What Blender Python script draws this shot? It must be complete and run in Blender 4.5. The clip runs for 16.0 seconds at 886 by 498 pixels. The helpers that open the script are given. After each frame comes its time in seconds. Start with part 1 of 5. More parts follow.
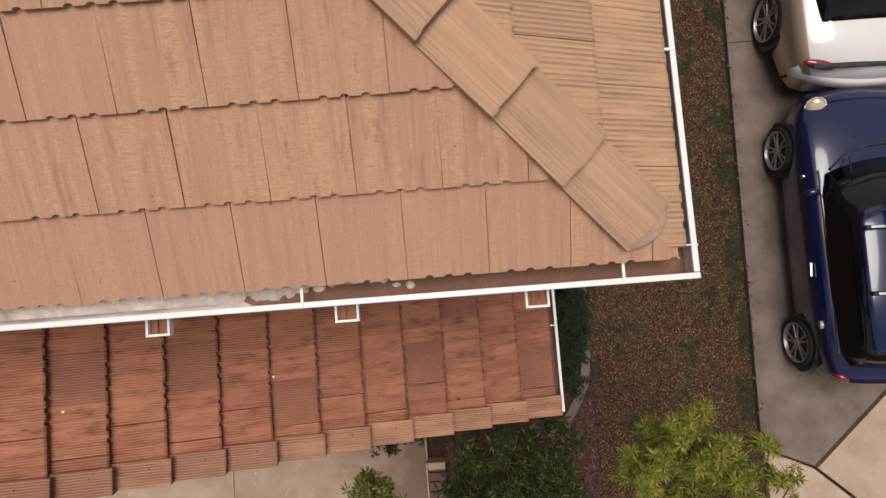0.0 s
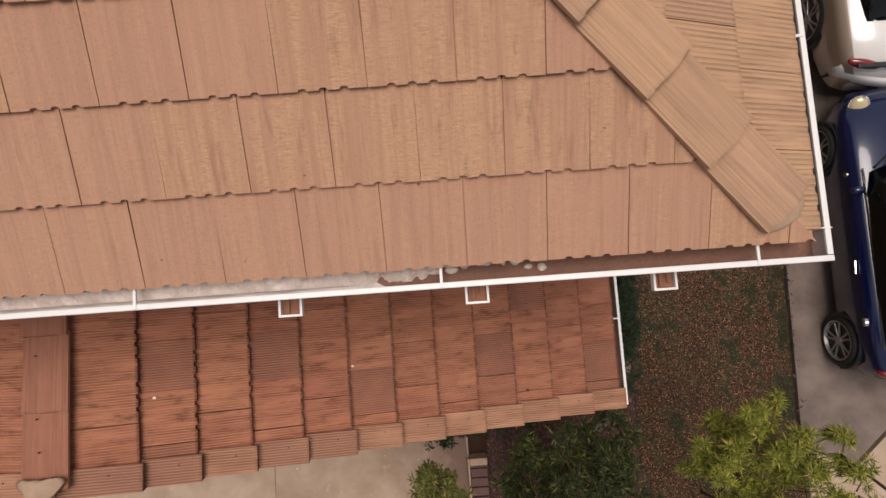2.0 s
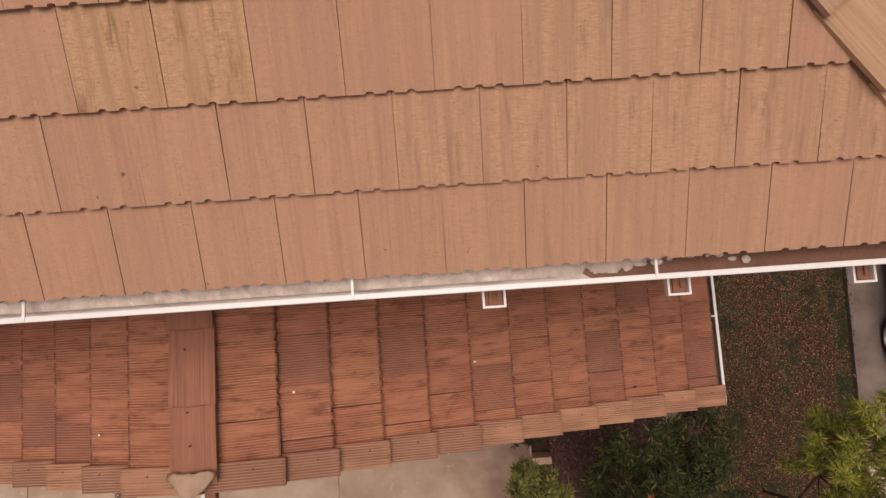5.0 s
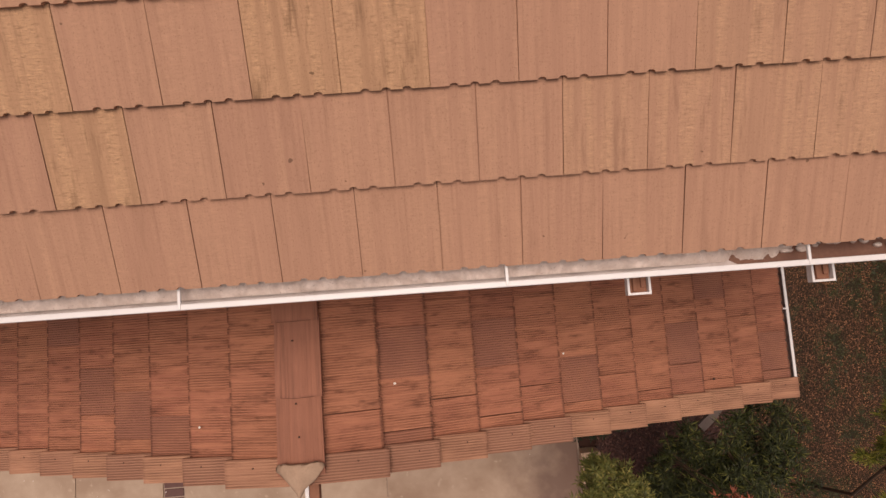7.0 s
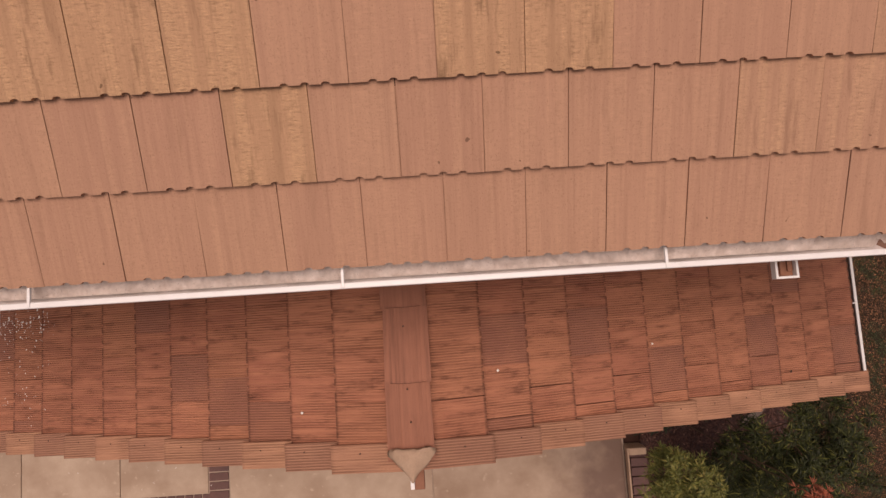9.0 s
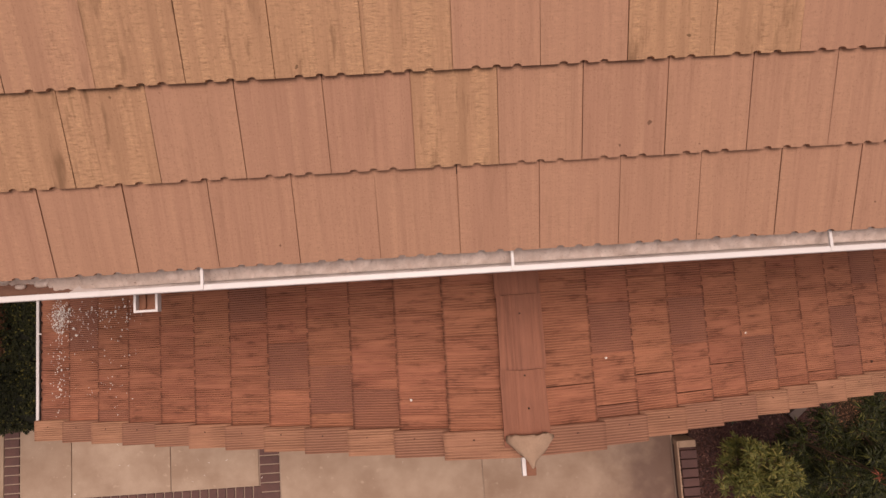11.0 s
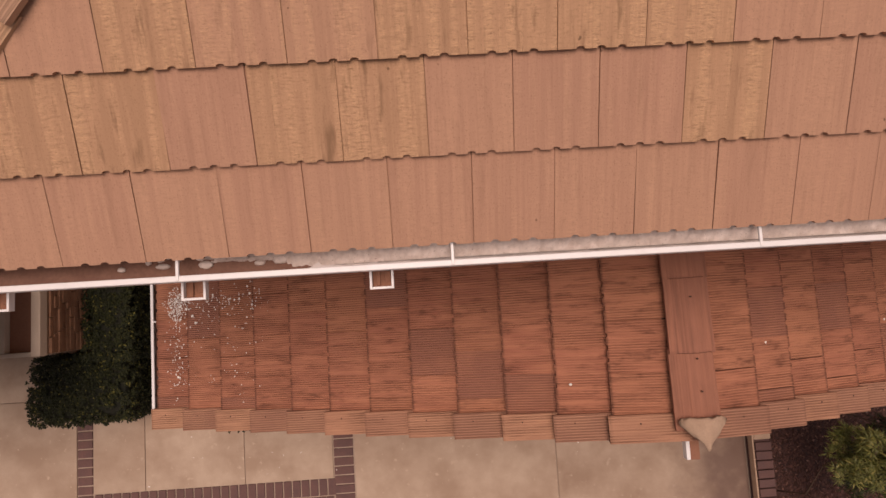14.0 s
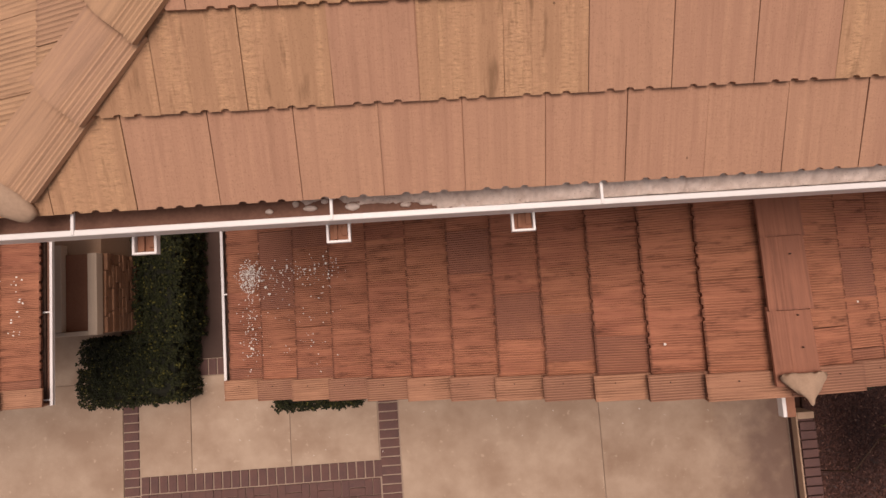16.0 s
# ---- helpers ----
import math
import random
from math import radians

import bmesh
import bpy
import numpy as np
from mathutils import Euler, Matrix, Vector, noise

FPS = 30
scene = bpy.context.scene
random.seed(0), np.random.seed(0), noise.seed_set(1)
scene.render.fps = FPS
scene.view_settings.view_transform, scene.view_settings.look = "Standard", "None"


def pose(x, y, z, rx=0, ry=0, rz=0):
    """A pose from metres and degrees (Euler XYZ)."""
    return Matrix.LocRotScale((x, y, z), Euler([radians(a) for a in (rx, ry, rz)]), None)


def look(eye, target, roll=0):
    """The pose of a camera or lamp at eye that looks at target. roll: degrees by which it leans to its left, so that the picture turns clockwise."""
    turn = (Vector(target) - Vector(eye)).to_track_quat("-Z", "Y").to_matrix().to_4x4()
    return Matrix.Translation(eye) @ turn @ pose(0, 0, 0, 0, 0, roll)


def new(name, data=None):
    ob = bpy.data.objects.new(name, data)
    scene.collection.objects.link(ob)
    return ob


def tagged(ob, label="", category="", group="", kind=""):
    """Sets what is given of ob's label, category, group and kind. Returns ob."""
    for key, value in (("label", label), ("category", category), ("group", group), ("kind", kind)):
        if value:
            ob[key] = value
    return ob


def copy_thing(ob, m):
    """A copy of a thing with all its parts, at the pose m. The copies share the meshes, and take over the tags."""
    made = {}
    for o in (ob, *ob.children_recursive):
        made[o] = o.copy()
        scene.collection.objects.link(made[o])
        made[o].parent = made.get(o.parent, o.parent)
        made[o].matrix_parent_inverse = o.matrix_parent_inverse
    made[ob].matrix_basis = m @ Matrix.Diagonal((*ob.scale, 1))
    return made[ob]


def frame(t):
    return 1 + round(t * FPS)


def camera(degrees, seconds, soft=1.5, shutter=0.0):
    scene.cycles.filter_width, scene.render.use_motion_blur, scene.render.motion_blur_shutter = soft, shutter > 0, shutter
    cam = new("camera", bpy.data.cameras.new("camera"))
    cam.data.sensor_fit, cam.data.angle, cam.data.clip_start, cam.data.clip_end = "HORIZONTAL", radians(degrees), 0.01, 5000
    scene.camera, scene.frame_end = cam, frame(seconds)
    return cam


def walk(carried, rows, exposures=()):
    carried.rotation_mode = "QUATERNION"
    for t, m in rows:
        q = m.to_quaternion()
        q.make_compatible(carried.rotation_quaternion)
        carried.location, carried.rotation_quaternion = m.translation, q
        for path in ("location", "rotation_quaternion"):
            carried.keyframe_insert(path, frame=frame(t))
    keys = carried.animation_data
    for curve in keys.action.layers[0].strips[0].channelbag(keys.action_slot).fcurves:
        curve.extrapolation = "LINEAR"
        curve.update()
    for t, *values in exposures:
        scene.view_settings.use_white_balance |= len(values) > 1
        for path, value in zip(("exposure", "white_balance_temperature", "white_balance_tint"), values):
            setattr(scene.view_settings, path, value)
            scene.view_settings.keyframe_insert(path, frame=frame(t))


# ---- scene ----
cam = camera(76.9, 16.0)
PATH = [
    (0, (-0.976, 0.0, 7.366), (-0.975, 0.159, 5.372), -4.0),
    (0.5, (-1.095, -0.017, 7.363), (-1.097, 0.144, 5.37), -5.0),
    (1, (-1.224, -0.047, 7.369), (-1.225, 0.117, 5.376), -4.6),
    (1.5, (-1.381, -0.053, 7.384), (-1.384, 0.114, 5.391), -5.1),
    (2, (-1.524, -0.048, 7.392), (-1.522, 0.122, 5.399), -3.4),
    (2.5, (-1.672, -0.039, 7.405), (-1.665, 0.136, 5.413), -2.1),
    (3, (-1.829, -0.013, 7.405), (-1.818, 0.16, 5.413), -0.5),
    (5.5, (-2.539, -0.04, 7.408), (-2.522, 0.14, 5.416), 1.5),
    (6, (-2.685, -0.041, 7.402), (-2.668, 0.135, 5.41), 1.6),
    (6.5, (-2.845, -0.044, 7.405), (-2.825, 0.134, 5.413), 2.4),
    (7, (-3.018, -0.045, 7.404), (-2.998, 0.133, 5.412), 2.3),
    (7.5, (-3.197, -0.049, 7.405), (-3.174, 0.128, 5.413), 3.5),
    (8, (-3.354, -0.055, 7.41), (-3.33, 0.123, 5.418), 3.7),
    (8.5, (-3.514, -0.071, 7.411), (-3.485, 0.112, 5.42), 5.3),
    (11, (-4.377, -0.104, 7.413), (-4.331, 0.07, 5.421), 11.3),
    (11.5, (-4.541, -0.076, 7.413), (-4.494, 0.1, 5.422), 11.5),
    (12, (-4.707, -0.05, 7.407), (-4.656, 0.126, 5.415), 12.6),
    (12.5, (-4.88, -0.031, 7.397), (-4.828, 0.146, 5.405), 12.8),
    (13, (-5.056, -0.046, 7.399), (-5.001, 0.13, 5.408), 13.7),
    (13.5, (-5.216, -0.082, 7.39), (-5.159, 0.093, 5.399), 14.3),
    (14, (-5.385, -0.136, 7.374), (-5.327, 0.035, 5.382), 15.3),
    (14.5, (-5.552, -0.194, 7.369), (-5.491, -0.023, 5.378), 15.8),
    (15, (-5.697, -0.25, 7.366), (-5.634, -0.079, 5.375), 16.6),
    (15.5, (-5.855, -0.301, 7.363), (-5.791, -0.129, 5.371), 16.6),
    (16, (-6.002, -0.344, 7.359), (-5.936, -0.17, 5.368), 17.1),
]
walk(cam, [(t, look(eye, target, roll)) for t, eye, target, roll in PATH],
     [(0, 0.08, 6450, 12), (1.5, 0.01, 6550, 13), (3, -0.07, 6760, 16), (5.5, -0.12, 7180, 21), (7, -0.15, 7300, 24), (11, -0.20, 7450, 29), (14, -0.21, 7450, 29), (16, -0.09, 7300, 25)])

# ---- world, sun, exposure ----
world = bpy.data.worlds.new("overcast_sky")
scene.world = world
world.use_nodes = True
wn = world.node_tree.nodes
wl = world.node_tree.links
sky = wn.new("ShaderNodeTexSky")
sky.sky_type = 'NISHITA'
sky.sun_disc = False
sky.sun_elevation = radians(83)
sky.sun_rotation = radians(0)
sky.air_density = 1.0
sky.dust_density = 3.0
veil = wn.new("ShaderNodeHueSaturation")
veil.inputs["Saturation"].default_value = 0.22
wl.new(sky.outputs[0], veil.inputs["Color"])
wl.new(veil.outputs[0], wn["Background"].inputs["Color"])
wn["Background"].inputs["Strength"].default_value = 0.088
sun_data = bpy.data.lights.new("sun", 'SUN')
sun_data.energy = 2.25
sun_data.angle = radians(36)
sun_data.color = (1.0, 0.93, 0.85)
sun = new("sun", sun_data)
sun.matrix_world = look((-4.5, 0.6, 16), (-4, -1, 2))


# ---- materials ----
def node_mat(name):
    m = bpy.data.materials.new(name)
    m.use_nodes = True
    nt = m.node_tree
    return m, nt.nodes, nt.links, nt.nodes["Principled BSDF"]


def mixer(n, l, fac, a, b, mode='MIX'):
    x = n.new("ShaderNodeMix")
    x.data_type = 'RGBA'
    x.blend_type = mode
    for sock, v in ((x.inputs[0], fac), (x.inputs[6], a), (x.inputs[7], b)):
        if hasattr(v, "is_output"):
            l.new(v, sock)
        elif isinstance(v, tuple):
            sock.default_value = (*v[:3], 1)
        else:
            sock.default_value = v
    return x.outputs[2]


def ramp(n, l, src, lo, hi, a=0.0, b=1.0):
    r = n.new("ShaderNodeMapRange")
    l.new(src, r.inputs[0])
    for i, v in enumerate((lo, hi, a, b)):
        r.inputs[i + 1].default_value = v
    return r.outputs[0]


def noise_at(n, l, vec, scale, detail=3.0, stretch=None, rough=0.55):
    if stretch:
        mp = n.new("ShaderNodeMapping")
        mp.inputs["Scale"].default_value = stretch
        l.new(vec, mp.inputs[0])
        vec = mp.outputs[0]
    t = n.new("ShaderNodeTexNoise")
    t.inputs["Scale"].default_value = scale
    t.inputs["Detail"].default_value = detail
    t.inputs["Roughness"].default_value = rough
    l.new(vec, t.inputs["Vector"])
    return t.outputs[0]


def coords(n, l, shift=True):
    tc = n.new("ShaderNodeTexCoord").outputs["Object"]
    info = n.new("ShaderNodeObjectInfo").outputs["Random"]
    if not shift:
        return tc, info
    mul = n.new("ShaderNodeVectorMath")
    mul.operation = 'SCALE'
    mul.inputs[0].default_value = (37.0, 71.0, 13.0)
    l.new(info, mul.inputs[3])
    add = n.new("ShaderNodeVectorMath")
    add.operation = 'ADD'
    l.new(tc, add.inputs[0])
    l.new(mul.outputs[0], add.inputs[1])
    return add.outputs[0], info


def bumped(n, l, bsdf, height, strength, dist):
    b = n.new("ShaderNodeBump")
    b.inputs["Strength"].default_value = strength
    b.inputs["Distance"].default_value = dist
    l.new(height, b.inputs["Height"])
    l.new(b.outputs[0], bsdf.inputs["Normal"])


def mathn(n, l, op, a, b):
    m = n.new("ShaderNodeMath")
    m.operation = op
    for s, v in zip(m.inputs, (a, b)):
        if hasattr(v, "is_output"):
            l.new(v, s)
        else:
            s.default_value = v
    return m.outputs[0]


def stripes(n, l, vec, pitch, distortion=0.0):
    """Straight combing along y, one groove every pitch metres."""
    wave = n.new("ShaderNodeTexWave")
    wave.bands_direction = 'X'
    wave.inputs["Scale"].default_value = 2 * math.pi / (20 * pitch)
    wave.inputs["Distortion"].default_value = distortion
    wave.inputs["Detail"].default_value = 1.0
    wave.inputs["Detail Scale"].default_value = 0.5
    l.new(vec, wave.inputs["Vector"])
    return wave.outputs["Fac"]


def slate_mat(name, base, pale, dark, streaky):
    """Smooth concrete roof tile: hairline streaks down the slope; where streaky, pale bands with crinkled cross ripples and brown smudges."""
    m, n, l, b = node_mat(name)
    vec, rnd = coords(n, l)
    r2 = mathn(n, l, 'FRACT', mathn(n, l, 'MULTIPLY', rnd, 17.3), 0.0)
    r3 = mathn(n, l, 'FRACT', mathn(n, l, 'MULTIPLY', rnd, 61.9), 0.0)
    hue = mixer(n, l, mathn(n, l, 'MULTIPLY', r2, 0.30), base, tuple(c * 0.80 for c in base))
    hue = mixer(n, l, mathn(n, l, 'MULTIPLY', r3, 0.35), hue, pale)
    hair = noise_at(n, l, vec, 1.0, 4, (60, 1.8, 12), 0.68)
    hue = mixer(n, l, ramp(n, l, hair, 0.50, 0.72, 0.0, 0.38), hue, tuple(min(1, c * 1.16) for c in pale))
    hue = mixer(n, l, ramp(n, l, hair, 0.46, 0.28, 0.0, 0.22), hue, dark)
    band = noise_at(n, l, vec, 1.0, 2, (22, 1.0, 5), 0.55)
    mask = ramp(n, l, band, 0.47, 0.62)
    hue = mixer(n, l, mathn(n, l, 'MULTIPLY', mask, 0.18 + 0.57 * streaky), hue, tuple(min(1, c * 1.10) for c in pale))
    hue = mixer(n, l, ramp(n, l, band, 0.47, 0.34, 0.0, 0.10 + 0.38 * streaky), hue, tuple(0.62 * c + 0.38 * d for c, d in zip(base, dark)))
    ripple = noise_at(n, l, vec, 1.0, 3, (34, 125, 40), 0.6)
    rip_d = mathn(n, l, 'MULTIPLY', ramp(n, l, ripple, 0.47, 0.33), ramp(n, l, band, 0.34, 0.52))
    rip_l = mathn(n, l, 'MULTIPLY', ramp(n, l, ripple, 0.55, 0.68), ramp(n, l, band, 0.42, 0.58))
    hue = mixer(n, l, mathn(n, l, 'MULTIPLY', rip_d, 0.12 + 0.42 * streaky), hue, tuple(0.5 * (c + d) for c, d in zip(base, dark)))
    hue = mixer(n, l, mathn(n, l, 'MULTIPLY', rip_l, 0.12 + 0.50 * streaky), hue, tuple(min(1, c * 1.3) for c in pale))
    smudge = noise_at(n, l, vec, 1.0, 3, (26, 4.2, 6), 0.6)
    hue = mixer(n, l, ramp(n, l, smudge, 0.57, 0.74, 0.0, 0.10 + 0.52 * streaky), hue, dark)
    grit = noise_at(n, l, vec, 1.0, 3, (200, 110, 160), 0.7)
    hue = mixer(n, l, ramp(n, l, grit, 0.56, 0.70, 0.0, 0.42), hue, dark)
    spots = noise_at(n, l, vec, 24.0, 1)
    hue = mixer(n, l, ramp(n, l, spots, 0.80, 0.815, 0.0, 0.7), hue, tuple(c * 0.6 for c in dark))
    l.new(hue, b.inputs["Base Color"])
    b.inputs["Roughness"].default_value = 0.9
    b.inputs["Specular IOR Level"].default_value = 0.22
    h = mathn(n, l, 'ADD', mathn(n, l, 'MULTIPLY', hair, 0.35), mathn(n, l, 'MULTIPLY', mathn(n, l, 'MULTIPLY', ripple, mask), 0.5 + 1.4 * streaky))
    bumped(n, l, b, mathn(n, l, 'ADD', h, mathn(n, l, 'MULTIPLY', grit, 0.2)), 0.8, 0.005)
    return m


def tile_mat(name, plain, warm, dull, dark, pitch, comb, depth, dull_share=0.25, stain=0.5, edge=0.3):
    """Combed concrete roof tile in three batches: plain, warm and stained, or dull and evenly combed."""
    m, n, l, b = node_mat(name)
    vec, rnd = coords(n, l)
    raw = coords(n, l, False)[0]
    r2 = mathn(n, l, 'FRACT', mathn(n, l, 'MULTIPLY', rnd, 17.3), 0.0)
    r3 = mathn(n, l, 'FRACT', mathn(n, l, 'MULTIPLY', rnd, 43.7), 0.0)
    is_dull = ramp(n, l, rnd, dull_share + 0.01, dull_share - 0.01)
    fresh = mathn(n, l, 'SUBTRACT', 1.0, is_dull)
    hue = mixer(n, l, r2, plain, warm)
    long = noise_at(n, l, vec, 1.0, 3, (44, 2.0, 10), 0.6)
    hue = mixer(n, l, ramp(n, l, long, 0.48, 0.70, 0.0, 0.55), hue, tuple(min(1, c * 1.25) for c in warm))
    hue = mixer(n, l, ramp(n, l, long, 0.45, 0.27, 0.0, 0.50), hue, tuple(c * 0.55 for c in plain))
    hue = mixer(n, l, mathn(n, l, 'MULTIPLY', is_dull, 0.85), hue, dull)
    hue = mixer(n, l, mathn(n, l, 'MULTIPLY', r3, 0.22), hue, tuple(c * 0.65 for c in plain))
    blot = noise_at(n, l, vec, 1.0, 4, (24, 6.0, 8), 0.62)
    hue = mixer(n, l, mathn(n, l, 'MULTIPLY', mathn(n, l, 'MULTIPLY', ramp(n, l, blot, 0.54, 0.72), fresh), stain), hue, dark)
    tone = noise_at(n, l, vec, 1.0, 2, (5, 4, 4))
    hue = mixer(n, l, ramp(n, l, tone, 0.42, 0.70, 0.0, 0.35), hue, tuple(min(1, c * 1.2) for c in warm))
    groove = ramp(n, l, stripes(n, l, vec, pitch, 0.35), 0.0, 0.50, 1.0, 0.0)
    vary = ramp(n, l, noise_at(n, l, vec, 1.0, 2, (15, 3.0, 3)), 0.34, 0.62, 0.10, 1.0)
    vary = mathn(n, l, 'MAXIMUM', vary, mathn(n, l, 'MULTIPLY', is_dull, 0.85))
    g = mathn(n, l, 'MULTIPLY', groove, vary)
    hue = mixer(n, l, mathn(n, l, 'MULTIPLY', g, comb), hue, dark)
    up = n.new("ShaderNodeSeparateXYZ")
    l.new(raw, up.inputs[0])
    # contact shade of the course step, painted unevenly along the lower edge
    edge_noise = noise_at(n, l, vec, 1.0, 2, (55, 20, 20))
    edge_shade = mathn(n, l, 'MULTIPLY', ramp(n, l, up.outputs[1], 0.020, 0.006), ramp(n, l, edge_noise, 0.30, 0.55, 0.25, 1.0))
    hue = mixer(n, l, mathn(n, l, 'MULTIPLY', edge_shade, edge), hue, dark)
    grit = noise_at(n, l, vec, 220.0, 2)
    hue = mixer(n, l, ramp(n, l, grit, 0.58, 0.72, 0.0, 0.30), hue, dark)
    l.new(hue, b.inputs["Base Color"])
    b.inputs["Roughness"].default_value = 0.88
    b.inputs["Specular IOR Level"].default_value = 0.25
    h = mathn(n, l, 'SUBTRACT', mathn(n, l, 'MULTIPLY', long, 0.4), mathn(n, l, 'MULTIPLY', g, depth))
    bumped(n, l, b, mathn(n, l, 'ADD', h, mathn(n, l, 'MULTIPLY', grit, 0.15)), 0.9, 0.006)
    return m


def rough_mat(name, a, bcol, scale=3.0, fine=60.0, rough=0.85, bump=0.25, spec=0.3, spots=None, amount=0.6, damp=None):
    """Mottled matt surface: large stains, fine grain and a little relief."""
    m, n, l, b = node_mat(name)
    vec, rnd = coords(n, l)
    big = noise_at(n, l, vec, scale, 5, None, 0.6)
    small = noise_at(n, l, vec, fine, 4)
    hue = mixer(n, l, ramp(n, l, big, 0.36, 0.66, 0, amount), a, bcol)
    hue = mixer(n, l, ramp(n, l, small, 0.35, 0.7, 0, 0.35), hue, tuple(c * 0.6 for c in a))
    hue = mixer(n, l, mathn(n, l, 'MULTIPLY', rnd, 0.25), hue, tuple(c * 0.7 for c in bcol))
    if spots:
        sp = noise_at(n, l, vec, scale * 7, 2)
        hue = mixer(n, l, ramp(n, l, sp, 0.66, 0.72), hue, spots)
    if damp:
        x = n.new("ShaderNodeSeparateXYZ")
        l.new(coords(n, l, False)[0], x.inputs[0])
        edge = mathn(n, l, 'ADD', x.outputs[0], ramp(n, l, noise_at(n, l, vec, 2.6, 4), 0.25, 0.75, -0.45, 0.45))
        hue = mixer(n, l, ramp(n, l, edge, damp[0], damp[1], 0.0, 0.9), hue, damp[2])
    l.new(hue, b.inputs["Base Color"])
    b.inputs["Roughness"].default_value = rough
    b.inputs["Specular IOR Level"].default_value = spec
    bumped(n, l, b, small, bump, 0.004)
    return m


def paint_mat(name, col, rough=0.35, metal=0.0, coat=0.0, dirt=(0.3, 0.25, 0.2), dirt_amount=0.18):
    m, n, l, b = node_mat(name)
    vec, rnd = coords(n, l, False)
    d = noise_at(n, l, vec, 9.0, 5, None, 0.65)
    l.new(mixer(n, l, ramp(n, l, d, 0.52, 0.8, 0, dirt_amount), col, dirt), b.inputs["Base Color"])
    b.inputs["Roughness"].default_value = rough
    b.inputs["Metallic"].default_value = metal
    b.inputs["Coat Weight"].default_value = coat
    b.inputs["Coat Roughness"].default_value = 0.05
    return m


def leaf_mat(name, a, bcol, tips=None, share=0.0):
    m, n, l, b = node_mat(name)
    geo = n.new("ShaderNodeNewGeometry").outputs["Random Per Island"]
    hue = mixer(n, l, geo, a, bcol)
    if tips:
        r2 = mathn(n, l, 'FRACT', mathn(n, l, 'MULTIPLY', geo, 31.7), 0.0)
        hue = mixer(n, l, ramp(n, l, r2, 1 - share, 1 - share + 0.05), hue, tips)
    l.new(hue, b.inputs["Base Color"])
    b.inputs["Roughness"].default_value = 0.55
    b.inputs["Specular IOR Level"].default_value = 0.35
    return m


PLAIN, TAN, GRIME = (0.44, 0.240, 0.158), (0.49, 0.290, 0.166), (0.19, 0.100, 0.062)
M_TILE = slate_mat("weathered_tile", PLAIN, (0.485, 0.280, 0.176), GRIME, 0.18)
M_TILE_MID = slate_mat("faintly_streaked_tile", (0.45, 0.250, 0.160), (0.49, 0.288, 0.172), GRIME, 0.7)
M_TILE_TAN = slate_mat("streaked_tan_tile", (0.455, 0.260, 0.153), (0.495, 0.294, 0.168), (0.175, 0.096, 0.052), 1.1)
M_TILE_E = tile_mat("combed_sand_tile", (0.47, 0.275, 0.172), (0.51, 0.31, 0.182), (0.45, 0.262, 0.168), (0.22, 0.13, 0.08), 0.0205, 0.42, 0.9, 0.3, 0.3)
M_TILE_G = tile_mat("combed_red_tile", (0.375, 0.143, 0.088), (0.436, 0.184, 0.104), (0.325, 0.142, 0.095), (0.115, 0.046, 0.029), 0.0160, 0.40, 1.2, 0.24, 0.75, 0.8)
M_RAKE = tile_mat("rake_tile", (0.40, 0.195, 0.12), (0.45, 0.235, 0.14), (0.36, 0.175, 0.115), (0.16, 0.075, 0.047), 0.0165, 0.52, 1.2, 0.3, 0.15)
M_HIP = tile_mat("hip_tile", (0.44, 0.262, 0.175), (0.47, 0.285, 0.170), (0.42, 0.255, 0.178), (0.26, 0.16, 0.10), 0.0213, 0.10, 0.25, 0.4, 0.12)
M_RIDGE = tile_mat("ridge_tile", (0.315, 0.138, 0.090), (0.345, 0.148, 0.092), (0.30, 0.148, 0.105), (0.15, 0.07, 0.045), 0.0225, 0.08, 0.2, 0.4, 0.15)
M_MORTAR = rough_mat("mortar", (0.52, 0.36, 0.25), (0.40, 0.26, 0.175), 9, 90, 0.95, 0.5)
M_WHITE = paint_mat("white_gutter_paint", (0.80, 0.77, 0.74), 0.4)
M_GUTIN = paint_mat("gutter_inside", (0.66, 0.58, 0.54), 0.5, dirt=(0.30, 0.19, 0.14), dirt_amount=0.6)
M_SILT = rough_mat("brown_silt", (0.22, 0.11, 0.078), (0.30, 0.16, 0.11), 7, 70, 0.8, 0.5)
M_SCALE = rough_mat("pale_deposit", (0.86, 0.74, 0.66), (0.62, 0.49, 0.42), 22, 90, 0.6, 0.4, spots=(0.34, 0.24, 0.20))
M_DECK = rough_mat("roof_underlay", (0.10, 0.052, 0.036), (0.075, 0.04, 0.028), 3, 50)
M_STUCCO = rough_mat("stucco", (0.46, 0.30, 0.20), (0.42, 0.27, 0.18), 2, 120, 0.95, 0.4)
M_CREAM = rough_mat("cream_trim", (0.70, 0.56, 0.43), (0.62, 0.48, 0.36), 3, 80, 0.8, 0.15)
M_TERRA = rough_mat("terracotta_panel", (0.33, 0.15, 0.09), (0.28, 0.125, 0.075), 3, 60, 0.8, 0.15)
M_CONC = rough_mat("driveway_concrete", (0.53, 0.40, 0.295), (0.36, 0.245, 0.17), 1.9, 150, 0.9, 0.25, spots=(0.47, 0.35, 0.255), amount=0.95)
M_CONC_DAMP = rough_mat("damp_stained_concrete", (0.51, 0.38, 0.28), (0.33, 0.22, 0.15), 1.9, 150, 0.85, 0.25, spots=(0.43, 0.32, 0.235), amount=0.95, damp=(-2.45, -1.55, (0.17, 0.105, 0.08)))
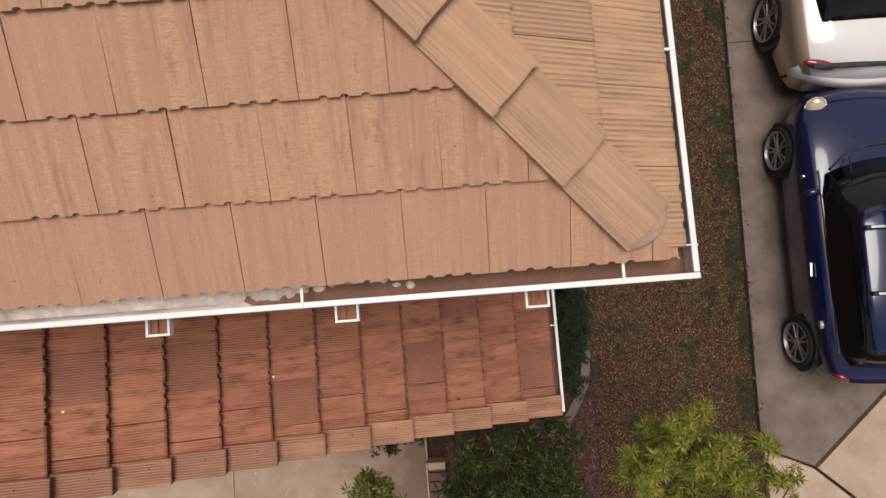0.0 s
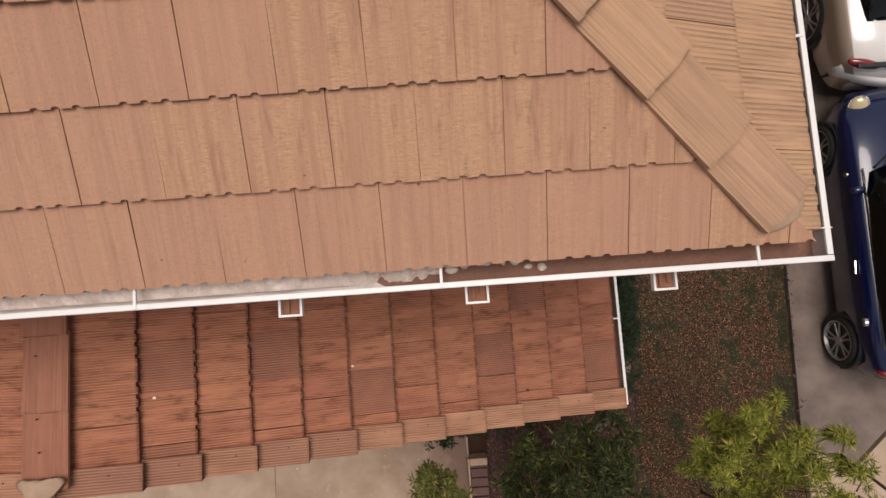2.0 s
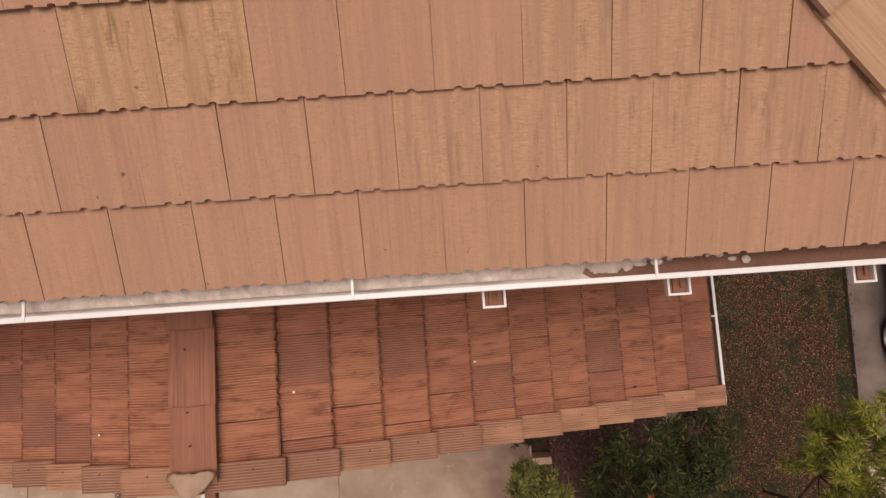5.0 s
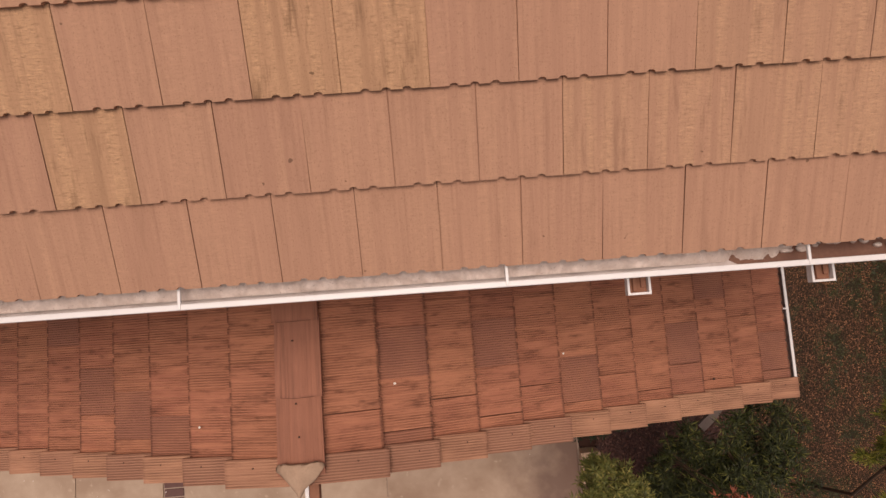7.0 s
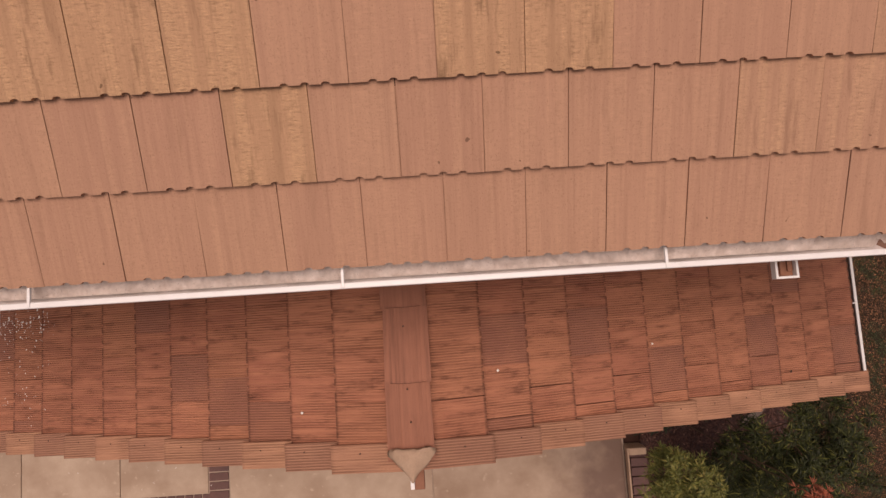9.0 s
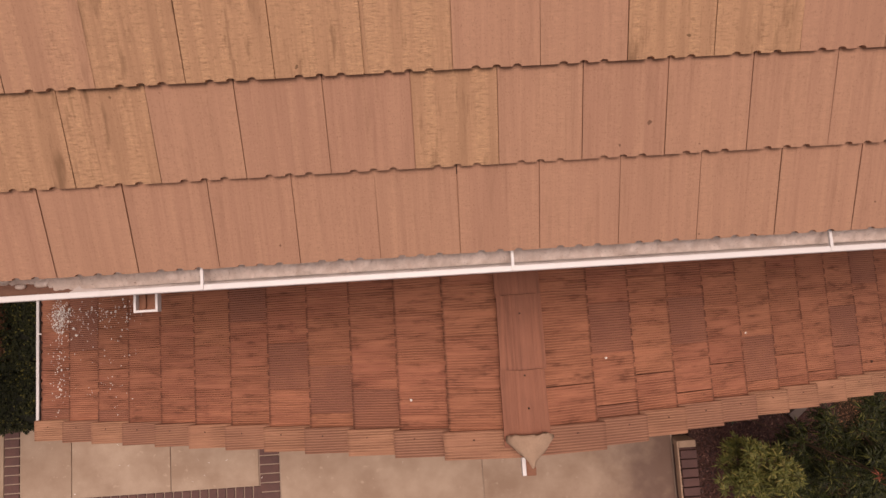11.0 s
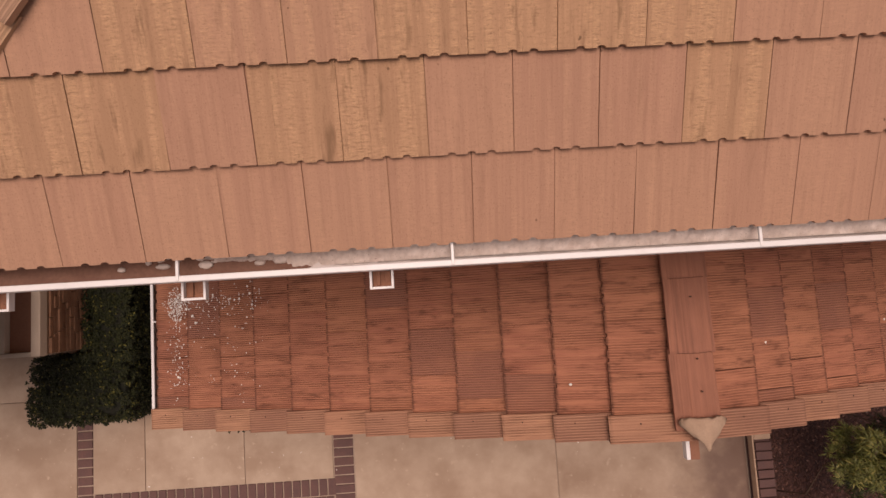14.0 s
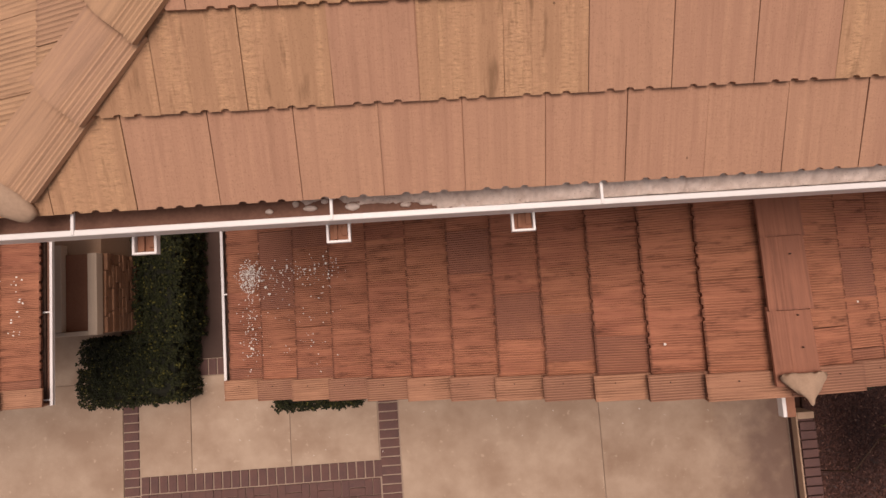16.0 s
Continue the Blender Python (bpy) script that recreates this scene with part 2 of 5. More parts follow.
# brown slab by the hedge: the wall's shade is mixed into its dark colour
M_CONC_SHADE = rough_mat("shaded_brown_concrete", (0.115, 0.07, 0.056), (0.07, 0.043, 0.035), 2.2, 120, 0.9, 0.3)
M_CONC2 = rough_mat("side_drive_concrete", (0.225, 0.172, 0.145), (0.105, 0.079, 0.066), 1.9, 120, 0.9, 0.3, amount=0.9)
M_BRICK = rough_mat("dark_paver", (0.125, 0.070, 0.064), (0.20, 0.10, 0.08), 6, 90, 0.85, 0.4)
M_JOINT = rough_mat("joint_mortar", (0.45, 0.34, 0.26), (0.36, 0.26, 0.20), 5, 90, 0.95, 0.4)
M_SOIL = rough_mat("bark_mulch_soil", (0.05, 0.024, 0.017), (0.085, 0.036, 0.024), 10, 80, 0.95, 0.9)
M_LAWN = rough_mat("dry_lawn_soil", (0.034, 0.019, 0.011), (0.020, 0.018, 0.007), 4, 60, 0.95, 0.9)
M_GRASS = leaf_mat("green_lawn_blades", (0.012, 0.020, 0.003), (0.042, 0.052, 0.009), (0.09, 0.065, 0.02), 0.10)
M_STRAW = leaf_mat("dry_lawn_blades", (0.042, 0.017, 0.0065), (0.175, 0.067, 0.024), (0.36, 0.16, 0.066), 0.18)
M_MULCH = leaf_mat("mulch_chips", (0.030, 0.011, 0.008), (0.115, 0.040, 0.026), (0.24, 0.11, 0.075), 0.07)
M_STONE = rough_mat("ledge_stone", (0.34, 0.17, 0.095), (0.21, 0.115, 0.072), 14, 60, 0.9, 0.6)
M_LEAF_LIGHT = leaf_mat("yellow_green_leaves", (0.075, 0.10, 0.010), (0.25, 0.245, 0.032), (0.42, 0.35, 0.06), 0.15)
M_LEAF_DARK = leaf_mat("dark_green_leaves", (0.010, 0.015, 0.003), (0.038, 0.047, 0.009), (0.12, 0.12, 0.026), 0.14)
M_LEAF_MID = leaf_mat("olive_leaves", (0.07, 0.08, 0.018), (0.15, 0.15, 0.035), (0.22, 0.19, 0.05), 0.2)
M_LEAF_RED = leaf_mat("red_tip_leaves", (0.20, 0.06, 0.03), (0.38, 0.10, 0.05))
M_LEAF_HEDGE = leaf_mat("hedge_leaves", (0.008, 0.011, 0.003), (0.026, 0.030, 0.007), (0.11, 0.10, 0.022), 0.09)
M_CONIFER = leaf_mat("conifer_leaves", (0.008, 0.017, 0.006), (0.022, 0.038, 0.013))
M_TWIG = rough_mat("twig_bark", (0.12, 0.075, 0.045), (0.07, 0.045, 0.03), 20, 90)
# near-black filling of the hedges: the shade between leaves as a colour
M_CORE = rough_mat("hedge_shade_core", (0.010, 0.012, 0.006), (0.016, 0.014, 0.008), 9, 60)
M_BLUE = paint_mat("blue_car_paint", (0.0015, 0.005, 0.040), 0.22, 0.0, 0.8, (0.02, 0.03, 0.1), 0.1)
M_CARWHITE = paint_mat("pearl_white_paint", (0.72, 0.69, 0.66), 0.3, 0.0, 1.0, (0.5, 0.45, 0.4), 0.12)
# flanks of the white car: reflected surroundings given as a base colour
M_BRONZE = paint_mat("champagne_side_reflection", (0.42, 0.33, 0.26), 0.3, 0.4, 1.0, (0.3, 0.25, 0.2), 0.12)
M_BLACKP = paint_mat("black_plastic", (0.012, 0.012, 0.013), 0.5)
M_GLASS = paint_mat("tinted_glass", (0.004, 0.0045, 0.005), 0.08, 0.0, 0.0, (0.03, 0.03, 0.03), 0.1)
M_CHROME = paint_mat("chrome", (0.75, 0.74, 0.72), 0.14, 1.0)
M_RIM = paint_mat("grey_alloy", (0.33, 0.31, 0.30), 0.35, 0.7)
M_TYRE = rough_mat("tyre_rubber", (0.018, 0.017, 0.017), (0.028, 0.025, 0.022), 8, 60, 0.85, 0.2)
M_LAMP = paint_mat("headlamp_lens", (0.62, 0.50, 0.30), 0.08, 0.2, 1.0)
M_RED = paint_mat("red_lamp_lens", (0.20, 0.008, 0.010), 0.1, 0.0, 1.0)
M_DROP = rough_mat("white_droppings", (0.92, 0.88, 0.81), (0.82, 0.76, 0.68), 30, 90)
M_RACK = paint_mat("silver_rack", (0.70, 0.70, 0.70), 0.3, 0.3)


# ---- mesh helpers ----
def link(name, data, parent=None, label=""):
    ob = new(name, data)
    if parent:
        ob.parent = parent
    if label:
        ob["label"] = label
    return ob


def mesh(name, verts, faces, *mats, smooth=False):
    me = bpy.data.meshes.new(name)
    me.from_pydata([tuple(v) for v in verts], [], faces)
    for m in mats:
        me.materials.append(m)
    me.validate()
    me.update()
    if smooth:
        me.polygons.foreach_set("use_smooth", [True] * len(me.polygons))
    return me


def from_bm(name, bm, *mats, smooth=False):
    bmesh.ops.recalc_face_normals(bm, faces=bm.faces)
    me = bpy.data.meshes.new(name)
    bm.to_mesh(me)
    bm.free()
    for m in mats:
        me.materials.append(m)
    if smooth:
        me.polygons.foreach_set("use_smooth", [True] * len(me.polygons))
    return me


def add_box(bm, x0, x1, y0, y1, z0, z1, bevel=0.0, mat=0, m=None):
    t = Matrix.Translation(((x0 + x1) / 2, (y0 + y1) / 2, (z0 + z1) / 2)) @ Matrix.Diagonal((x1 - x0, y1 - y0, z1 - z0, 1))
    r = bmesh.ops.create_cube(bm, size=1.0, matrix=(m @ t) if m else t)
    vs = r["verts"]
    fs = {f for v in vs for f in v.link_faces}
    if bevel:
        es = list({e for v in vs for e in v.link_edges})
        out = bmesh.ops.bevel(bm, geom=es, offset=bevel, segments=2, affect='EDGES', profile=0.5)
        fs = {f for f in fs if f.is_valid} | set(out["faces"])
    for f in fs:
        if f.is_valid:
            f.material_index = mat


def box(name, dims, mat, parent=None, label="", bevel=0.004):
    bm = bmesh.new()
    add_box(bm, *dims, bevel=bevel)
    return link(name, from_bm(name, bm, mat), parent, label)


def prism(name, outline, thick, mat, lug=0.0):
    """A flat piece: outline in x and y, its top at z 0, thick downwards. lug: an interlocking lip under the next piece's edge."""
    k = len(outline)
    vs = [(x, y, 0) for x, y in outline] + [(x, y, -thick) for x, y in outline]
    fs = [tuple(range(k)), tuple(range(2 * k - 1, k - 1, -1))] + [(i, k + i, k + (i + 1) % k, (i + 1) % k) for i in range(k)]
    if lug:
        x0, x1, y0, y1 = max(x for x, y in outline) - 0.001, max(x for x, y in outline) + 0.008, 0.002, max(y for x, y in outline) - 0.01
        a = len(vs)
        vs += [(x, y, z) for z in (-lug, -thick + 0.002) for x, y in ((x0, y0), (x1, y0), (x1, y1), (x0, y1))]
        fs += [(a, a + 1, a + 2, a + 3), (a + 7, a + 6, a + 5, a + 4)] + [(a + i, a + 4 + i, a + 4 + (i + 1) % 4, a + (i + 1) % 4) for i in range(4)]
    return mesh(name, vs, fs, mat)


def tube(bm, a, b, r0, r1, sides=6):
    a, b = Vector(a), Vector(b)
    q = (b - a).to_track_quat('Z', 'Y').to_matrix()
    rings = []
    for p, r in ((a, r0), (b, r1)):
        rings.append([bm.verts.new(p + q @ Vector((r * math.cos(2 * math.pi * i / sides), r * math.sin(2 * math.pi * i / sides), 0))) for i in range(sides)])
    for i in range(sides):
        j = (i + 1) % sides
        bm.faces.new((rings[0][i], rings[0][j], rings[1][j], rings[1][i]))
    bm.faces.new(rings[1])
    bm.faces.new(rings[0][::-1])


# ---- large structure: ground, walls, roofs ----
ground = link("ground", mesh("ground", [(-300, -300, -0.10), (300, -300, -0.10), (300, 300, -0.10), (-300, 300, -0.10)], [(0, 1, 2, 3)], M_SOIL))
tagged(ground, "bare dark brown soil round the house", "ground", kind="structure")

EAVE_Y, EAVE_Z, PITCH = 0.065, 5.218, 0.430
W_CORNER = -7.73
GAUGE, TILE_W, TILE_T, STEP = 0.3185, 0.3141, 0.019, 0.0215


def wall(name, dims, label):
    return tagged(box(name, dims, M_STUCCO, bevel=0.01), label, "wall", kind="structure")


wall("wall_south", (-7.42, -0.52, 0.52, 0.72, -0.1, 5.12), "tan stucco wall under the upper eaves")
wall("wall_east", (-0.72, -0.52, 0.722, 7.0, -0.1, 5.12), "tan stucco side wall of the house")
wall("wall_west", (-7.42, -7.22, 0.722, 7.0, -0.1, 5.12), "tan stucco side wall of the house")
wall("wall_north", (-7.22, -0.72, 6.8, 7.0, -0.1, 5.12), "tan stucco back wall of the house")
wall("wall_garage_east", (-0.85, -0.65, -0.62, 0.518, -0.1, 2.75), "tan stucco wall of the low front wing")
wall("wall_garage_west", (-7.25, -7.05, -0.62, 0.518, -0.1, 2.75), "tan stucco wall of the low front wing")
gw = mesh("wall_garage_front", [(x, y, z) for y in (-0.82, -0.622) for x, z in ((-7.25, -0.1), (-0.65, -0.1), (-0.65, 2.72), (-3.88, 3.98), (-7.25, 2.72))],
          [(0, 1, 2, 3, 4), (9, 8, 7, 6, 5)] + [(i, i + 5, (i + 1) % 5 + 5, (i + 1) % 5) for i in range(5)], M_STUCCO)
tagged(link("wall_garage_front", gw), "tan stucco gable wall of the low front wing", "wall", kind="structure")
wall("wall_wing_east", (-10.42, -10.22, -0.45, 3.0, -0.1, 2.2), "tan stucco wall of the side wing")
soffit = box("soffit", (-7.70, -0.10, 0.10, 0.52, 5.04, 5.062), M_CREAM, bevel=0.002)
tagged(soffit, "cream boards under the upper eaves", "soffit", kind="structure")


def plane_at(x, y):
    """Height of the main roof's deck under the tiles (hipped on four sides)."""
    d = min(y, 7.5 - y, -x, x - W_CORNER)
    return EAVE_Z - STEP + PITCH * (d - EAVE_Y)


C = 3.75
e = 0.11
vs, fs = [], []
for poly in (((W_CORNER + e, e), (-e, e), (-C, C), (W_CORNER + C, C)), ((-e, e), (-e, 7.5 - e), (-C, C)),
             ((-e, 7.5 - e), (W_CORNER + e, 7.5 - e), (W_CORNER + C, C), (-C, C)), ((W_CORNER + e, 7.5 - e), (W_CORNER + e, e), (W_CORNER + C, C))):
    k0 = len(vs)
    vs += [(x, y, plane_at(x, y) - 0.012) for x, y in poly]
    fs.append(tuple(range(k0, len(vs))))
main_roof = tagged(link("main_roof", mesh("main_roof", vs, fs, M_DECK)), "hipped upper roof of weathered concrete tiles, salmon and tan", "roof", kind="structure")


def notched(w, length, notch=0.009, gap=0.0032):
    """Outline of a flat tile with three small notches in its lower edge; x across, y up the slope from the lower edge."""
    h = w / 2 - gap / 2
    pts = [(-h, 0.0)]
    for c in (-0.235, 0.0, 0.235):
        x = c * w
        pts += [(x - 0.0155, 0.0), (x - 0.0135, notch * 0.62), (x - 0.006, notch), (x + 0.006, notch), (x + 0.0135, notch * 0.62), (x + 0.0155, 0.0)]
    return pts + [(h, 0.0), (h, length), (-h, length)]


ANG = math.atan(PITCH)
LEAN = math.atan(STEP / (GAUGE / math.cos(ANG)))


def slope_pose(x, y, z, heading, ang, lean, seed):
    """Pose of a tile by the middle of its lower edge: heading turns it round, 0 has the slope climb towards +y."""
    j = random.Random(seed)
    return (Matrix.Translation((x, y, z + j.uniform(-0.0015, 0.0025))) @ pose(0, 0, 0, 0, 0, heading + j.uniform(-0.35, 0.35))
            @ pose(0, 0, 0, math.degrees(ang - lean) + j.uniform(-0.25, 0.25), j.uniform(-0.25, 0.25), 0))


def clip_convex(poly, a, b, c):
    """The part of a polygon where a x + b y <= c."""
    out = []
    for i, p in enumerate(poly):
        q = poly[(i + 1) % len(poly)]
        dp, dq = a * p[0] + b * p[1] - c, a * q[0] + b * q[1] - c
        if dp <= 0:
            out.append(p)
        if dp * dq < 0:
            s = dp / (dp - dq)
            out.append((p[0] + s * (q[0] - p[0]), p[1] + s * (q[1] - p[1])))
    return out


SLOPE_LEN = GAUGE / math.cos(ANG)
FULL = prism("roof_tile", notched(TILE_W, SLOPE_LEN + 0.055), TILE_T, M_TILE, 0.010)
FULL_MID = prism("roof_tile", notched(TILE_W, SLOPE_LEN + 0.055), TILE_T, M_TILE_MID, 0.010)
FULL_TAN = prism("roof_tile", notched(TILE_W, SLOPE_LEN + 0.055), TILE_T, M_TILE_TAN, 0.010)
FULL_E = prism("roof_tile", notched(TILE_W, SLOPE_LEN + 0.055, 0.005), TILE_T, M_TILE_E, 0.006)


def lay_slope(parent, rows, first, x_lo, x_hi, heading, mat, full, to_world, hip_lo, hip_hi, tans=((), (), ()), mids=((), (), ()), out=0.0):
    """Tiles of one slope of the main roof. Local: u along the eave, d inwards from the lip."""
    for r in range(rows):
        d = EAVE_Y - out + GAUGE * r
        z = EAVE_Z + PITCH * (GAUGE * r - out)
        row = first[r % len(first)]
        k = math.floor((x_lo - row) / TILE_W) - 1
        while row + k * TILE_W < x_hi + TILE_W:
            u = row + (k + 0.5) * TILE_W
            k += 1
            poly = notched(TILE_W, SLOPE_LEN + 0.055)
            # hips: u >= hip_lo + d and u <= hip_hi - d, with d growing by cos(ang) along the tile
            ca = math.cos(ANG)
            cut = clip_convex(poly, 1, ca, hip_hi - d - u)
            cut = clip_convex(cut, -1, ca, u - hip_lo - d)
            if len(cut) < 3:
                continue
            area = abs(sum(cut[i][0] * cut[(i + 1) % len(cut)][1] - cut[(i + 1) % len(cut)][0] * cut[i][1] for i in range(len(cut)))) / 2
            if area < 0.004:
                continue
            one, two = mat, full
            if any(a < u < b for a, b in tans[r % 3]):
                one, two = M_TILE_TAN, FULL_TAN
            elif any(a < u < b for a, b in mids[r % 3]):
                one, two = M_TILE_MID, FULL_MID
            data = two if len(cut) == len(poly) and area > 0.10 else prism("cut_roof_tile", cut, TILE_T, one)
            ob = link("roof_tile", data, parent)
            wx, wy = to_world(u, d)
            ob.matrix_basis = slope_pose(wx, wy, z, heading, ANG, LEAN, (r + 3) * 1000 + k)


TAN_RUNS = (((-7.7, -7.1),), ((-4.43, -4.10), (-5.99, -5.35), (-7.7, -6.29)), ((-3.64, -3.0), (-5.53, -4.26), (-6.45, -6.13), (-7.7, -7.0)))
MID_RUNS = (((-0.52, -0.1),), ((-2.53, -0.3),), ((-2.07, -1.1), (-6.14, -5.52)))
lay_slope(main_roof, 6, (-3.630, -3.785, -3.630, -3.785), W_CORNER, 0.0, 0, M_TILE, FULL, lambda u, d: (u, d), W_CORNER, 0.0, TAN_RUNS, MID_RUNS)
lay_slope(main_roof, 4, (0.74, 0.58), 0.0, 2.9, 90, M_TILE_E, FULL_E, lambda u, d: (-d, u), 0.0, 99, out=0.035)
lay_slope(main_roof, 4, (-2.4, -2.24), -2.6, 0.0, -90, M_TILE_E, FULL_E, lambda u, d: (W_CORNER + d, -u), -99, 0.0, out=0.035)


def trim_profile(half, drop, crown, grooves=(0.0028, 0.0028)):
    """Cross-section of a hip or ridge tile: two wings and a rounded crown, combed on the wings."""
    pts = []
    steps = 36
    for i in range(steps + 1):
        s = -1 + 2 * i / steps
        a = abs(s)
        z = -drop * a
        if a < crown:
            z -= drop * (crown - a) ** 2 / (2 * crown) * 0.9
        if 0.28 < a < 0.96 and i % 2:
            z -= grooves[0] if s < 0 else grooves[1]
        pts.append((s * half, z))
    return pts


def trim_tile(name, half, drop, length, mat, taper=0.94, thick=0.022, crown=0.3, grooves=(0.0028, 0.0028)):
    """A hip or ridge tile: runs along y from its lower end at 0; the upper end is a little narrower and lower."""
    prof = trim_profile(half, drop, crown, grooves)
    k = len(prof)
    vs = []
    for y, s, dz in ((0.0, 1.0, 0.0), (length, taper, -0.034)):
        vs += [(x * s, y + (0.006 if 4 < i < k - 5 else 0) * (y == 0), z + dz) for i, (x, z) in enumerate(prof)]
        vs += [(x * s, y, z + dz - thick) for x, z in prof]
    fs = []
    for i in range(k - 1):
        fs += [(i, i + 1, 2 * k + i + 1, 2 * k + i), (k + i + 1, k + i, 3 * k + i, 3 * k + i + 1), (i + 1, i, k + i, k + i + 1), (2 * k + i, 2 * k + i + 1, 3 * k + i + 1, 3 * k + i)]
    fs += [(0, 2 * k, 3 * k, k), (k - 1, 2 * k - 1, 4 * k - 1, 3 * k - 1)]
    return mesh(name, vs, fs, mat)


# hip tiles climb both hips at 45 degrees in plan
HIP_STEP = 0.2435
HIP_EAST = trim_tile("hip_tile", 0.128, 0.046, 0.400, M_HIP, grooves=(0.0010, 0.0002))
HIP_WEST = trim_tile("hip_tile", 0.128, 0.046, 0.400, M_HIP, grooves=(0.0004, 0.0032))
hip_ang = math.degrees(math.atan(PITCH / math.sqrt(2)))


def hip_line(corner_x, side, count):
    heading = 45 if side > 0 else -45
    for i in range(count):
        s = 0.185 + HIP_STEP * i
        z = EAVE_Z + PITCH * (s - EAVE_Y) + 0.054
        ob = link("hip_tile", HIP_EAST if side > 0 else HIP_WEST, main_roof)
        j = random.Random(i + 50 * side)
        ob.matrix_basis = Matrix.Translation((corner_x - side * s, s, z)) @ pose(0, 0, 0, 0, 0, heading + j.uniform(-0.8, 0.8)) @ pose(0, 0, 0, hip_ang - 1.2, 0, 0)
    # mortar dab that closes the lowest tile
    bm = bmesh.new()
    bmesh.ops.create_icosphere(bm, subdivisions=3, radius=1.0)
    for v in bm.verts:
        d = 1 + 0.10 * noise.noise(v.co * 2.3 + Vector((side * 5, 0, 0)))
        v.co = Vector((v.co.x * 0.120 * d, v.co.y * 0.055 * d, v.co.z * 0.030 * d - 0.36 * abs(v.co.x) * 0.120))
    cap = link("mortar_cap", from_bm("mortar_cap", bm, M_MORTAR, smooth=True), main_roof, "pale smeared mortar cap")
    big = 1.0 if side > 0 else 1.3
    cap.matrix_basis = Matrix.Translation((corner_x - side * (0.192 - 0.04 * (side < 0)), 0.192 - 0.04 * (side < 0), EAVE_Z + PITCH * 0.10 + (0.012 if side > 0 else 0.026))) @ pose(0, 0, 0, 0, 0, heading) @ pose(0, 0, 0, 14, 0, 0) @ Matrix.Scale(big, 4)


hip_line(0.0, 1, 9)
hip_line(W_CORNER, -1, 9)
# the courses out of the camera's reach, on all four slopes
def far_courses(corners, first, mat):
    """Stepped courses of one slope; corners(d) gives its two ends at the distance d from the eave."""
    vs, fs = [], []
    for r in range(first, 12):
        d0 = EAVE_Y + GAUGE * r
        d1 = min(d0 + GAUGE + 0.01, C - 0.01)
        if d0 > C - 0.05:
            break
        (ax, ay), (bx, by) = corners(d0)
        (cx, cy), (ex, ey) = corners(d1)
        z0, z1 = EAVE_Z - STEP + PITCH * (d0 - EAVE_Y), EAVE_Z - STEP + PITCH * (d1 - EAVE_Y)
        k = len(vs)
        vs += [(ax, ay, z0 - 0.016), (bx, by, z0 - 0.016), (ax, ay, z0 + 0.002), (bx, by, z0 + 0.002), (ex, ey, z1 - 0.014), (cx, cy, z1 - 0.014)]
        fs += [(k, k + 1, k + 3, k + 2), (k + 2, k + 3, k + 4, k + 5)]
    tagged(link("upper_courses", mesh("upper_courses", vs, fs, mat), main_roof), kind="stuff")


far_courses(lambda d: ((W_CORNER + d, d), (-d, d)), 6, M_TILE)
far_courses(lambda d: ((-d, d), (-d, 7.5 - d)), 0, M_TILE_MID)
far_courses(lambda d: ((-d, 7.5 - d), (W_CORNER + d, 7.5 - d)), 0, M_TILE)
far_courses(lambda d: ((W_CORNER + d, 7.5 - d), (W_CORNER + d, d)), 0, M_TILE_MID)


# gutters
def trough(name, length, straps, label, cut=(0.0, 0.0)):
    """A white box gutter along x from 0 to length, lip outside at y 0, top at z 0."""
    bm = bmesh.new()
    add_box(bm, 0, length, 0.0, 0.024, -0.016, 0.0, 0.004, 0)
    add_box(bm, 0, length, 0.003, 0.008, -0.125, -0.012, 0, 0)
    add_box(bm, cut[0], length - cut[1], 0.003, 0.135, -0.13, -0.125, 0, 0)
    add_box(bm, cut[0], length - cut[1], 0.130, 0.135, -0.125, 0.005, 0, 0)
    ob = link(name, from_bm(name, bm, M_WHITE))
    add = bmesh.new()
    add_box(add, 0.004, length - 0.004, 0.010, 0.012, -0.122, -0.018, 0, 0)
    add_box(add, 0.004 + cut[0], length - 0.004 - cut[1], 0.010, 0.129, -0.124, -0.112, 0, 1)
    link("gutter_lining", from_bm("gutter_lining", add, M_GUTIN, M_SILT), ob, "silted grey-brown inside of the gutter")
    for s in straps:
        bm = bmesh.new()
        add_box(bm, s - 0.006, s + 0.006, 0.004, 0.128, -0.008, 0.004, 0.002)
        link("gutter_strap", from_bm("gutter_strap", bm, M_WHITE), ob)
    return tagged(ob, label, "gutter", kind="structure")


LIP_Z = 5.187
SOUTH = 0.02 - W_CORNER
g = trough("gutter_south", SOUTH, [SOUTH - a for a in (0.30, 1.557, 2.77, 4.07, 5.305, 6.376, 7.37)], "white metal gutter with brown silt along the upper eaves")
g.matrix_basis = Matrix.Translation((W_CORNER, -0.016, LIP_Z))
g = trough("gutter_east", 7.4, [0.9, 2.1, 3.3, 4.5], "white metal gutter along the side eaves", (0.112, 0.0))
g.matrix_basis = Matrix.Translation((0.02, 0.010, LIP_Z - 0.002)) @ pose(0, 0, 0, 0, 0, 90)
g = trough("gutter_west", 7.4, [1.2, 2.4, 6.5], "white metal gutter along the side eaves", (0.0, 0.112))
g.matrix_basis = Matrix.Translation((W_CORNER, 7.426, LIP_Z - 0.002)) @ pose(0, 0, 0, 0, 0, -90)

floor_strip = mesh("gutter_floor", [(x, y, LIP_Z - 0.1085) for x, y in ((-5.9, 0.0), (-1.75, 0.0), (-1.95, 0.108), (-5.7, 0.108))], [(0, 1, 2, 3)], M_GUTIN)
